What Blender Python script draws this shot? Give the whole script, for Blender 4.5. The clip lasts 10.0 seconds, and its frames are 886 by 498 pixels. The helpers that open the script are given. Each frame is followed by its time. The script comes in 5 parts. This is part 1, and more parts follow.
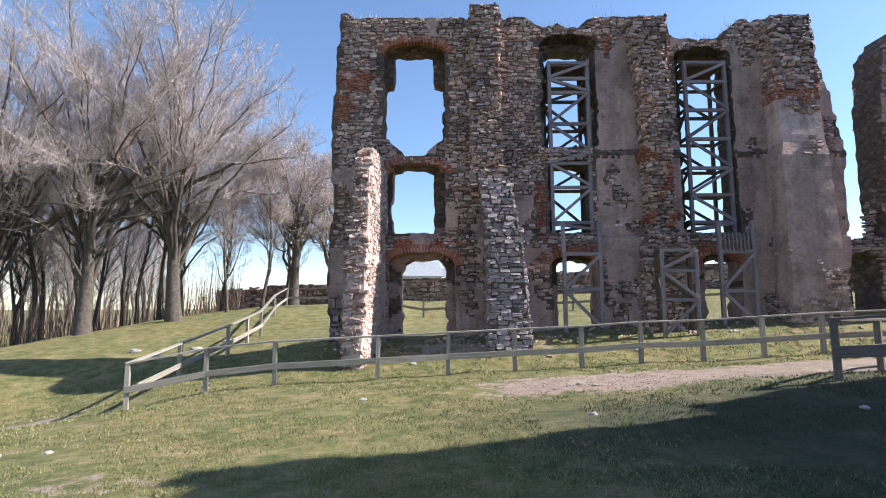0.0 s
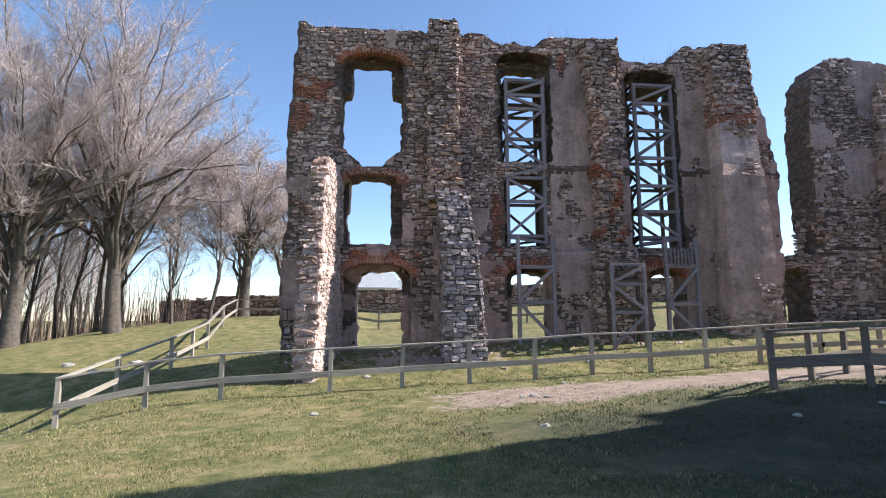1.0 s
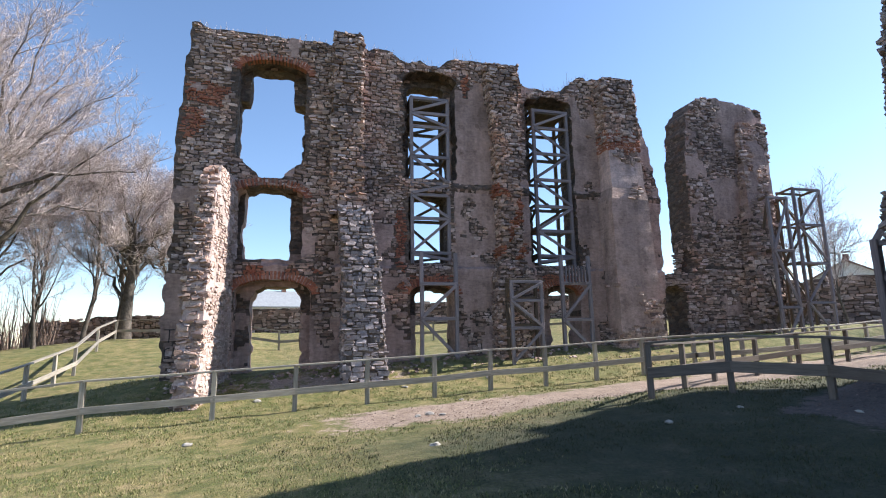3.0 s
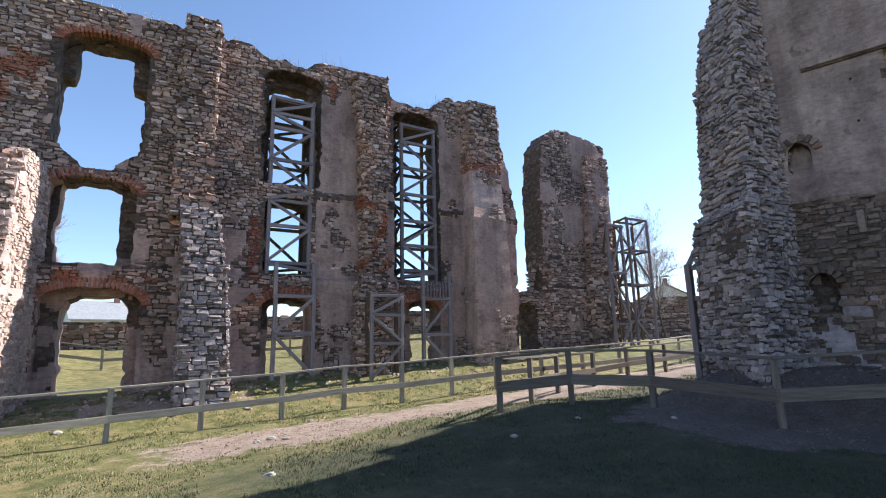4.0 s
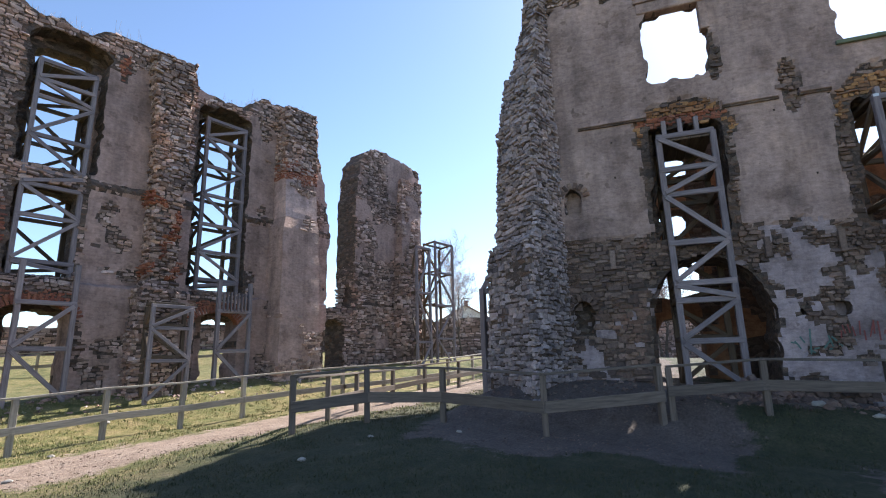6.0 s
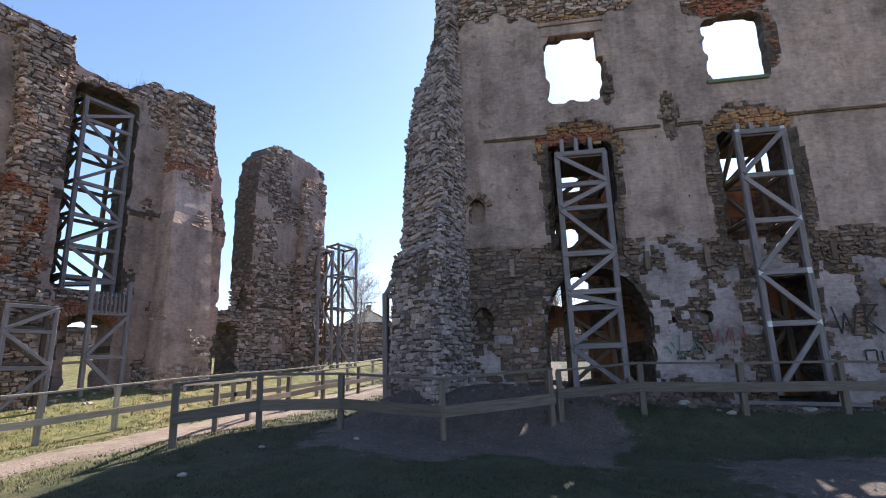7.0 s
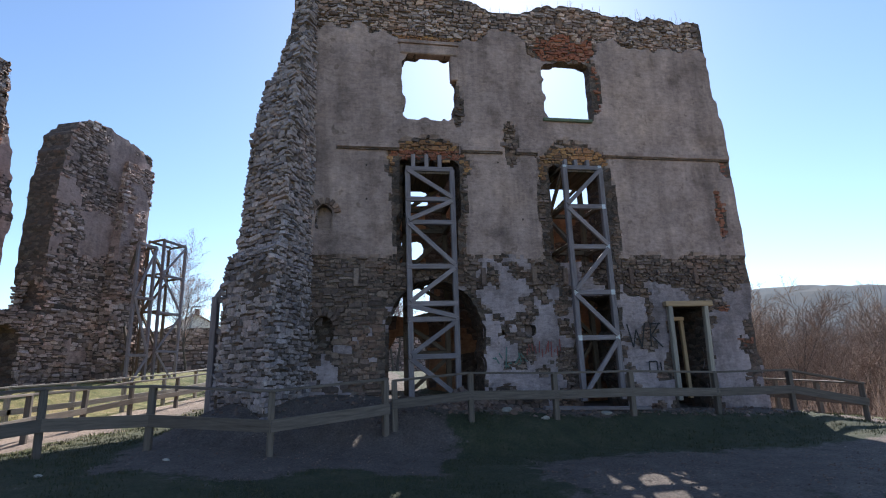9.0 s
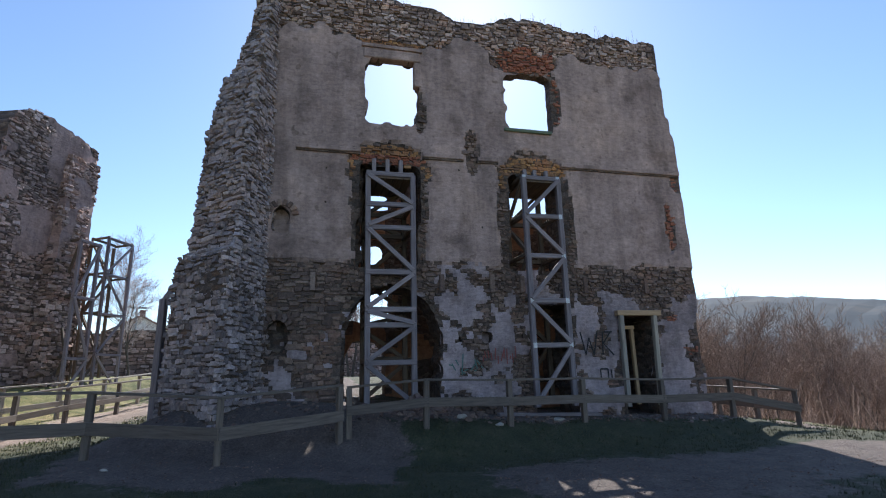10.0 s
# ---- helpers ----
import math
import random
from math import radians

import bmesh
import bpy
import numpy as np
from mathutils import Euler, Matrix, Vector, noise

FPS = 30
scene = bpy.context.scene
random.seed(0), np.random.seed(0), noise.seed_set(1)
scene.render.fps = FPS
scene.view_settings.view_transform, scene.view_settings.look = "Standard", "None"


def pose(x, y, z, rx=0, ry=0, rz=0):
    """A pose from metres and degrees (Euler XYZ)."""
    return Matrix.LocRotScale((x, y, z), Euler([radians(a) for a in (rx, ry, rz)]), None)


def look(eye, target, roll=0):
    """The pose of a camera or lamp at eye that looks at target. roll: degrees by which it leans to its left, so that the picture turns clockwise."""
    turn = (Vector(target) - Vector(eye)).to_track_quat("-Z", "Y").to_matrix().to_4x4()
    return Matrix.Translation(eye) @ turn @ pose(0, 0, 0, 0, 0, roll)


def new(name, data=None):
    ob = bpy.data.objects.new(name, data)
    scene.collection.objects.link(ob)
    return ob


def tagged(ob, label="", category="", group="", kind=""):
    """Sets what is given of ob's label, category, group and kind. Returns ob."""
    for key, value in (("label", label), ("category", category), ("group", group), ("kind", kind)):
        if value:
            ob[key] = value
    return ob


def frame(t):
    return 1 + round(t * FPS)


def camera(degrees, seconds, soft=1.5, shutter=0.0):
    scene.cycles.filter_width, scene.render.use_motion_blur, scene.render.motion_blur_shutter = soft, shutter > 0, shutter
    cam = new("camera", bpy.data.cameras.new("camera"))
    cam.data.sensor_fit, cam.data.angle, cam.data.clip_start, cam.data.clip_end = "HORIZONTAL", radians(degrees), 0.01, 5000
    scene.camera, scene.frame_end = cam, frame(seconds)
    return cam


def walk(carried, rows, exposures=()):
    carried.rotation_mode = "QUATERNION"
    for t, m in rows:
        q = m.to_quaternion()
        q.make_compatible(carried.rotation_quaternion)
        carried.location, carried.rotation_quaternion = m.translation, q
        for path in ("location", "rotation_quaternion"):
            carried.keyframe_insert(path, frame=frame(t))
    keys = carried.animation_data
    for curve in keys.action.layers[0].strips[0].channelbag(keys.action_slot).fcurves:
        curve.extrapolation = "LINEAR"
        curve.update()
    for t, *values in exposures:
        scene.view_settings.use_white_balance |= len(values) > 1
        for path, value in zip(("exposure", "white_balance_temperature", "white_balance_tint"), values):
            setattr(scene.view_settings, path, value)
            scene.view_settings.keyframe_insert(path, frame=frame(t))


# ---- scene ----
cam = camera(82.6, 10.0, soft=1.1)
ROWS = [
    (0, -0.000, 0.000, 1.650, 0.03, 6.38, 0.26),
    (0.5, 0.035, 0.017, 1.651, -2.80, 7.03, 0.18),
    (1, 0.013, 0.033, 1.644, -4.95, 7.72, 0.10),
    (1.5, 0.045, 0.053, 1.641, -6.50, 8.35, 0.27),
    (2, 0.105, 0.071, 1.621, -8.70, 9.02, 0.34),
    (3.5, 0.565, 0.341, 1.596, -21.06, 10.44, 1.31),
    (4, 0.740, 0.503, 1.596, -29.82, 11.12, 1.38),
    (4.5, 0.863, 0.549, 1.602, -36.03, 11.83, 1.37),
    (5, 0.901, 0.527, 1.598, -40.62, 12.18, 1.25),
    (6.5, 0.947, 0.483, 1.603, -56.55, 12.56, 1.65),
    (7, 0.956, 0.487, 1.612, -61.91, 12.67, 1.79),
    (7.5, 0.982, 0.479, 1.621, -66.73, 12.85, 1.83),
    (8, 1.004, 0.457, 1.618, -71.23, 12.98, 1.90),
    (8.5, 1.020, 0.454, 1.615, -75.64, 13.10, 1.96),
    (9, 1.025, 0.448, 1.625, -79.45, 13.14, 1.87),
    (9.5, 1.017, 0.433, 1.640, -82.23, 13.29, 1.75),
    (10, 1.012, 0.441, 1.652, -84.26, 13.56, 1.57),
]
walk(cam, [(t, pose(x, y, z, 90 + pitch, roll, yaw)) for t, x, y, z, yaw, pitch, roll in ROWS],
     exposures=[(0.0, 1.1, 6100, 11), (2.0, 1.12, 6200, 11), (3.5, 1.1, 6200, 11), (5.0, 1.25, 6400, 12), (7.0, 1.22, 6400, 12), (8.0, 1.06, 6300, 11), (10.0, 0.88, 6050, 10)])

from collections import defaultdict

# ---- light ----
SUN_AZ, SUN_EL = radians(88.2), radians(38.7)
world = bpy.data.worlds.new("sky")
scene.world = world
world.use_nodes = True
wn = world.node_tree.nodes
sky = wn.new("ShaderNodeTexSky")
sky.sky_type, sky.sun_disc = "NISHITA", False
sky.sun_elevation, sky.sun_rotation = SUN_EL, SUN_AZ
sky.altitude, sky.air_density, sky.dust_density, sky.ozone_density = 300, 1.0, 0.3, 2.4
wn["Background"].inputs["Strength"].default_value = 0.108
world.node_tree.links.new(sky.outputs["Color"], wn["Background"].inputs["Color"])
sun = new("sun", bpy.data.lights.new("sun", "SUN"))
sun.data.energy, sun.data.angle, sun.data.color = 4.7, radians(0.53), (1.0, 0.94, 0.85)
TO_SUN = Vector((math.sin(SUN_AZ) * math.cos(SUN_EL), math.cos(SUN_AZ) * math.cos(SUN_EL), math.sin(SUN_EL)))
sun.matrix_world = look(TO_SUN * 60, (0, 0, 0))


# ---- materials ----
def nodes_of(name):
    m = bpy.data.materials.new(name)
    m.use_nodes = True
    return m, m.node_tree.nodes, m.node_tree.links, m.node_tree.nodes["Principled BSDF"]


def ramp(n, stops):
    r = n.new("ShaderNodeValToRGB")
    e = r.color_ramp.elements
    while len(e) < len(stops):
        e.new(0.5)
    for q, (p, c) in zip(e, stops):
        q.position, q.color = p, (*c, 1)
    return r


def noise_node(n, l, coord, scale, detail=6, rough=0.6):
    t = n.new("ShaderNodeTexNoise")
    t.inputs["Scale"].default_value, t.inputs["Detail"].default_value, t.inputs["Roughness"].default_value = scale, detail, rough
    l.new(coord, t.inputs["Vector"])
    return t


def mixed(n, l, kind, fac, a, b):
    m = n.new("ShaderNodeMix")
    m.data_type, m.blend_type = "RGBA", kind
    for sock, v in ((m.inputs[0], fac), (m.inputs[6], a), (m.inputs[7], b)):
        if isinstance(v, (int, float)):
            sock.default_value = v
        elif isinstance(v, tuple):
            sock.default_value = (*v, 1)
        else:
            l.new(v, sock)
    return m.outputs[2]


def bumped(n, l, bsdf, height, strength, distance=0.02):
    b = n.new("ShaderNodeBump")
    b.inputs["Strength"].default_value, b.inputs["Distance"].default_value = strength, distance
    l.new(height, b.inputs["Height"])
    l.new(b.outputs["Normal"], bsdf.inputs["Normal"])


def stone_material(name, tones, island=True, grain=14.0, tinge=0.75):
    """Rubble: a tone of its own for every stone, with stains over several metres and fine grain."""
    m, n, l, p = nodes_of(name)
    geo, tc = n.new("ShaderNodeNewGeometry"), n.new("ShaderNodeTexCoord")
    if island:
        rnd = geo.outputs["Random Per Island"]
    else:
        rnd = n.new("ShaderNodeObjectInfo").outputs["Random"]
    r = ramp(n, [(i / (len(tones) - 1), c) for i, c in enumerate(tones)])
    l.new(rnd, r.inputs[0])
    big = noise_node(n, l, geo.outputs["Position"], 0.45, 5)
    stain = ramp(n, [(0.3, (0.48, 0.44, 0.41)), (0.44, (0.88, 0.84, 0.80)), (0.55, (1.02, 1.0, 0.98)), (0.72, (1.3, 1.2, 1.1))])
    l.new(big.outputs[0], stain.inputs[0])
    fine = noise_node(n, l, geo.outputs["Position"], grain, 8, 0.7)
    fr = ramp(n, [(0.28, (0.42, 0.42, 0.42)), (0.68, (1.36, 1.33, 1.29))])
    l.new(fine.outputs[0], fr.inputs[0])
    hue = noise_node(n, l, geo.outputs["Position"], 0.9, 6, 0.65)
    hr = ramp(n, [(0.36, (0.93, 0.95, 1.0)), (0.52, (1.0, 0.98, 0.97)), (0.63, (1.12, 0.95, 0.86)), (0.71, (1.02, 0.78, 0.66))])
    l.new(hue.outputs[0], hr.inputs[0])
    c = mixed(n, l, "MULTIPLY", 0.85, r.outputs[0], stain.outputs[0])
    c = mixed(n, l, "MULTIPLY", tinge, c, hr.outputs[0])
    c = mixed(n, l, "MULTIPLY", 0.8, c, fr.outputs[0])
    c = mixed(n, l, "MULTIPLY", 1.0, c, (1.09, 0.985, 1.04))
    l.new(c, p.inputs["Base Color"])
    p.inputs["Roughness"].default_value = 0.92
    bumped(n, l, p, fine.outputs[0], 0.6, 0.03)
    return m


GREYS = [(0.27, 0.22, 0.18), (0.42, 0.36, 0.30), (0.125, 0.10, 0.086), (0.32, 0.255, 0.205), (0.54, 0.475, 0.405), (0.18, 0.143, 0.12), (0.35, 0.30, 0.255), (0.29, 0.215, 0.165), (0.64, 0.575, 0.51), (0.40, 0.355, 0.305)]
REDS = [(0.30, 0.12, 0.07), (0.36, 0.17, 0.10), (0.22, 0.09, 0.06), (0.40, 0.22, 0.14)]
STONE = stone_material("rubble_stone", GREYS)
STONE_ONE = stone_material("single_stone", GREYS, island=False)
COOLS = [(0.21, 0.20, 0.195), (0.37, 0.355, 0.345), (0.13, 0.123, 0.122), (0.29, 0.275, 0.27), (0.43, 0.415, 0.40), (0.26, 0.25, 0.245), (0.34, 0.31, 0.28)]
COOL = stone_material("cool_rubble_stone", COOLS, tinge=0.2)
COOL_ONE = stone_material("single_cool_stone", COOLS, island=False, tinge=0.2)
SLATES = [tuple(min(0.6, v * 1.08) for v in c) for c in COOLS]
SLATE = stone_material("slab_stone", SLATES, tinge=0.2)
SLATE_ONE = stone_material("single_slab_stone", SLATES, island=False, tinge=0.2)
BRICK = stone_material("old_brick", REDS, grain=30)
LIMEY = stone_material("lime_washed_stone", [(0.42, 0.37, 0.315), (0.58, 0.53, 0.465), (0.30, 0.255, 0.215), (0.50, 0.45, 0.39), (0.64, 0.59, 0.52)], tinge=0.3)
DARKS = [(0.12, 0.095, 0.078), (0.21, 0.165, 0.13), (0.085, 0.07, 0.06), (0.17, 0.13, 0.10), (0.27, 0.225, 0.18), (0.13, 0.098, 0.075), (0.19, 0.16, 0.135)]
DARK = stone_material("dark_rubble_stone", DARKS)
DARK_ONE = stone_material("single_dark_stone", DARKS, island=False)
OCHRE = stone_material("ochre_rubble", [(0.34, 0.20, 0.08), (0.46, 0.30, 0.13), (0.17, 0.10, 0.055), (0.40, 0.235, 0.11), (0.22, 0.14, 0.085)])


def mortar_material():
    """Core of a ruined wall: mortar and buried rubble."""
    m, n, l, p = nodes_of("mortar_rubble")
    geo = n.new("ShaderNodeNewGeometry")
    v = n.new("ShaderNodeTexVoronoi")
    v.inputs["Scale"].default_value = 5.0
    mp = n.new("ShaderNodeMapping")
    mp.inputs["Scale"].default_value = (1, 1, 2.1)
    warp = noise_node(n, l, geo.outputs["Position"], 2.5, 3)
    add = n.new("ShaderNodeVectorMath")
    add.operation = "MULTIPLY_ADD"
    add.inputs[1].default_value = (0.25, 0.25, 0.25)
    l.new(warp.outputs["Color"], add.inputs[0])
    l.new(geo.outputs["Position"], add.inputs[2])
    l.new(add.outputs[0], mp.inputs["Vector"])
    l.new(mp.outputs[0], v.inputs["Vector"])
    r = ramp(n, [(0, (0.07, 0.055, 0.048)), (0.35, (0.15, 0.118, 0.102)), (0.6, (0.10, 0.078, 0.068)), (0.8, (0.17, 0.11, 0.08)), (1, (0.21, 0.173, 0.15))])
    sep = n.new("ShaderNodeSeparateColor")
    l.new(v.outputs["Color"], sep.inputs[0])
    l.new(sep.outputs[0], r.inputs[0])
    fine = noise_node(n, l, geo.outputs["Position"], 16, 8, 0.7)
    fr = ramp(n, [(0.3, (0.5, 0.5, 0.5)), (0.7, (1.2, 1.15, 1.1))])
    l.new(fine.outputs[0], fr.inputs[0])
    big = noise_node(n, l, geo.outputs["Position"], 0.45, 5)
    stain = ramp(n, [(0.3, (0.55, 0.5, 0.46)), (0.5, (1, 0.97, 0.94)), (0.72, (1.35, 1.22, 1.1))])
    l.new(big.outputs[0], stain.inputs[0])
    c = mixed(n, l, "MULTIPLY", 0.8, r.outputs[0], fr.outputs[0])
    l.new(mixed(n, l, "MULTIPLY", 0.8, c, stain.outputs[0]), p.inputs["Base Color"])
    p.inputs["Roughness"].default_value = 0.95
    h = n.new("ShaderNodeMath")
    h.operation = "MULTIPLY_ADD"
    h.inputs[1].default_value = -0.8
    l.new(v.outputs["Distance"], h.inputs[0])
    l.new(fine.outputs[0], h.inputs[2])
    bumped(n, l, p, h.outputs[0], 0.8, 0.06)
    return m


MORTAR = mortar_material()


def plaster_material(name, light, dark, warm):
    """Weathered lime plaster: broad stains, streaks that run down, pits."""
    m, n, l, p = nodes_of(name)
    geo = n.new("ShaderNodeNewGeometry")
    big = noise_node(n, l, geo.outputs["Position"], 0.55, 8, 0.65)
    r = ramp(n, [(0.28, dark), (0.5, light), (0.72, warm)])
    l.new(big.outputs[0], r.inputs[0])
    mp = n.new("ShaderNodeMapping")
    mp.inputs["Scale"].default_value = (2.2, 2.2, 0.25)
    l.new(geo.outputs["Position"], mp.inputs["Vector"])
    streak = noise_node(n, l, mp.outputs[0], 1.0, 5)
    sr = ramp(n, [(0.32, (0.62, 0.61, 0.60)), (0.55, (1.05, 1.04, 1.02))])
    l.new(streak.outputs[0], sr.inputs[0])
    fine = noise_node(n, l, geo.outputs["Position"], 9, 9, 0.72)
    fr = ramp(n, [(0.3, (0.68, 0.68, 0.68)), (0.65, (1.1, 1.09, 1.07))])
    l.new(fine.outputs[0], fr.inputs[0])
    pit = noise_node(n, l, geo.outputs["Position"], 3.1, 2)
    pr = ramp(n, [(0.29, (0.45, 0.43, 0.40)), (0.33, (1, 1, 1))])
    l.new(pit.outputs[0], pr.inputs[0])
    patch = noise_node(n, l, geo.outputs["Position"], 1.35, 9, 0.68)
    qr = ramp(n, [(0.36, (0.60, 0.58, 0.57)), (0.47, (0.95, 0.94, 0.93)), (0.56, (1.0, 1.0, 1.0)), (0.66, (1.22, 1.20, 1.16))])
    l.new(patch.outputs[0], qr.inputs[0])
    sm = n.new("ShaderNodeMapping")
    sm.inputs["Scale"].default_value = (5, 5, 15)
    l.new(geo.outputs["Position"], sm.inputs["Vector"])
    course = noise_node(n, l, sm.outputs[0], 1.0, 4, 0.6)
    cr = ramp(n, [(0.36, (0.74, 0.73, 0.72)), (0.5, (1, 1, 1)), (0.66, (1.12, 1.11, 1.09))])
    l.new(course.outputs[0], cr.inputs[0])
    c = mixed(n, l, "MULTIPLY", 0.8, r.outputs[0], sr.outputs[0])
    c = mixed(n, l, "MULTIPLY", 0.85, c, qr.outputs[0])
    c = mixed(n, l, "MULTIPLY", 0.6, c, cr.outputs[0])
    c = mixed(n, l, "MULTIPLY", 0.9, c, fr.outputs[0])
    c = mixed(n, l, "MULTIPLY", 0.6, c, pr.outputs[0])
    c = mixed(n, l, "MULTIPLY", 1.0, c, (1.12, 0.985, 1.03))
    l.new(c, p.inputs["Base Color"])
    p.inputs["Roughness"].default_value = 0.9
    hs = n.new("ShaderNodeMath")
    l.new(fine.outputs[0], hs.inputs[0])
    l.new(course.outputs[0], hs.inputs[1])
    bumped(n, l, p, hs.outputs[0], 0.6, 0.035)
    return m


PLASTER = plaster_material("weathered_plaster", (0.385, 0.32, 0.275), (0.22, 0.178, 0.153), (0.45, 0.365, 0.295))
INNER = plaster_material("brown_inner_plaster", (0.33, 0.20, 0.11), (0.17, 0.10, 0.06), (0.42, 0.27, 0.15))
BLUISH = plaster_material("bluish_white_plaster", (0.33, 0.305, 0.305), (0.15, 0.135, 0.132), (0.45, 0.415, 0.41))
PLASTER_OLD = plaster_material("grey_brown_plaster", (0.41, 0.33, 0.28), (0.21, 0.168, 0.143), (0.48, 0.37, 0.30))
PLASTER_PALE = plaster_material("pinkish_white_plaster", (0.55, 0.46, 0.41), (0.32, 0.255, 0.22), (0.62, 0.53, 0.47))
LIME = plaster_material("lime_mortar", (0.50, 0.445, 0.40), (0.27, 0.225, 0.195), (0.60, 0.54, 0.49))


def wood_material(name, a, b):
    m, n, l, p = nodes_of(name)
    tc, oi = n.new("ShaderNodeTexCoord"), n.new("ShaderNodeObjectInfo")
    mp = n.new("ShaderNodeMapping")
    mp.inputs["Scale"].default_value = (26, 26, 2.2)
    l.new(tc.outputs["Object"], mp.inputs["Vector"])
    add = n.new("ShaderNodeVectorMath")
    l.new(mp.outputs[0], add.inputs[0])
    sc = n.new("ShaderNodeVectorMath")
    sc.operation = "SCALE"
    sc.inputs[0].default_value = (17, 9, 31)
    l.new(oi.outputs["Random"], sc.inputs["Scale"])
    l.new(sc.outputs[0], add.inputs[1])
    g = noise_node(n, l, add.outputs[0], 1.0, 7, 0.65)
    r = ramp(n, [(0.3, a), (0.7, b)])
    l.new(g.outputs[0], r.inputs[0])
    tone = ramp(n, [(0, (0.75, 0.75, 0.76)), (1, (1.15, 1.12, 1.08))])
    l.new(oi.outputs["Random"], tone.inputs[0])
    l.new(mixed(n, l, "MULTIPLY", 1.0, r.outputs[0], tone.outputs[0]), p.inputs["Base Color"])
    p.inputs["Roughness"].default_value = 0.82
    bumped(n, l, p, g.outputs[0], 0.35, 0.008)
    return m


GREYWOOD = wood_material("weathered_timber", (0.15, 0.125, 0.132), (0.32, 0.275, 0.287))
# fence timber by the palace, darkened in colour for the shade it stands in
NEARFENCE = wood_material("shaded_fence_timber", (0.085, 0.066, 0.054), (0.19, 0.152, 0.127))
FENCEWOOD = wood_material("weathered_fence_timber", (0.22, 0.19, 0.155), (0.44, 0.395, 0.33))
# darker copy for the shoring's rear timbers, with their shade in the colour
SHADEWOOD = wood_material("shaded_timber", (0.07, 0.05, 0.035), (0.17, 0.12, 0.08))
NEWWOOD = wood_material("pale_pine", (0.38, 0.25, 0.14), (0.55, 0.38, 0.22))


def ground_material():
    m, n, l, p = nodes_of("worn_grass")
    geo = n.new("ShaderNodeNewGeometry")
    at = n.new("ShaderNodeAttribute")
    at.attribute_name = "trodden"
    big = noise_node(n, l, geo.outputs["Position"], 0.35, 6)
    mid = noise_node(n, l, geo.outputs["Position"], 2.3, 7, 0.7)
    fine = noise_node(n, l, geo.outputs["Position"], 22, 8, 0.75)
    g = ramp(n, [(0.28, (0.055, 0.072, 0.017)), (0.43, (0.128, 0.128, 0.04)), (0.55, (0.22, 0.185, 0.084)), (0.70, (0.32, 0.245, 0.145))])
    l.new(mid.outputs[0], g.inputs[0])
    bg = ramp(n, [(0.3, (0.72, 0.86, 0.6)), (0.7, (1.2, 1.06, 0.95))])
    l.new(big.outputs[0], bg.inputs[0])
    grass = mixed(n, l, "MULTIPLY", 0.8, g.outputs[0], bg.outputs[0])
    # greener grass and greyer gravel, both darkened to carry the palace's shade
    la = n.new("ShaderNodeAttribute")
    la.attribute_name = "palace_shade"
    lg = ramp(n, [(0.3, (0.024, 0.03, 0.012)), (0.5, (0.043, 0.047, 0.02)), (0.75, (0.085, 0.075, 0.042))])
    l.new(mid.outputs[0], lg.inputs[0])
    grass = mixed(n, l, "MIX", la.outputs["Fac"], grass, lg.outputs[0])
    d = ramp(n, [(0.25, (0.20, 0.135, 0.10)), (0.55, (0.33, 0.245, 0.195)), (0.8, (0.42, 0.34, 0.28))])
    l.new(mid.outputs[0], d.inputs[0])
    edge = n.new("ShaderNodeMath")
    edge.operation = "MULTIPLY_ADD"
    edge.inputs[1].default_value, edge.inputs[2].default_value = 2.0, -0.98
    l.new(mid.outputs[0], edge.inputs[0])
    add = n.new("ShaderNodeMath")
    l.new(edge.outputs[0], add.inputs[0])
    l.new(at.outputs["Fac"], add.inputs[1])
    mk = ramp(n, [(0.36, (0, 0, 0)), (0.58, (1, 1, 1))])
    l.new(add.outputs[0], mk.inputs[0])
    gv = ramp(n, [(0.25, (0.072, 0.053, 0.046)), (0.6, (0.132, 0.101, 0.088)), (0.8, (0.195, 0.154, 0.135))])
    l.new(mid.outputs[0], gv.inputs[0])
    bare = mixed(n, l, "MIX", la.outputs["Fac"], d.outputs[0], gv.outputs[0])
    c = mixed(n, l, "MIX", mk.outputs[0], grass, bare)
    fr = ramp(n, [(0.3, (0.3, 0.3, 0.28)), (0.5, (0.92, 0.92, 0.9)), (0.68, (1.5, 1.48, 1.42))])
    l.new(fine.outputs[0], fr.inputs[0])
    l.new(mixed(n, l, "MULTIPLY", 0.85, c, fr.outputs[0]), p.inputs["Base Color"])
    p.inputs["Roughness"].default_value = 0.95
    bumped(n, l, p, fine.outputs[0], 0.7, 0.05)
    return m


GROUND = ground_material()


# ---- helpers for building ----
def part(name, bm, material, parent, label=""):
    me = bpy.data.meshes.new(name)
    bm.to_mesh(me)
    bm.free()
    return mesh_part(name, me, material, parent, label)


def mesh_part(name, me, material, parent, label=""):
    if material:
        me.materials.append(material)
    ob = new(name, me)
    ob.parent = parent
    if label:
        ob["label"] = label
    return ob


def thing(name, label, category, group="", kind="", m=None):
    ob = tagged(new(name), label, category, group, kind)
    if m is not None:
        ob.matrix_basis = m
    return ob


def step(a, b, v):
    v = min(1, max(0, (v - a) / (b - a)))
    return v * v * (3 - 2 * v)


def bump2(x, y, cx, cy, rx, ry):
    return math.exp(-((x - cx) / rx) ** 2 - ((y - cy) / ry) ** 2)


# the near range: plane N2.p = 13.5, s runs along it to the south
AZ2 = radians(19.58)
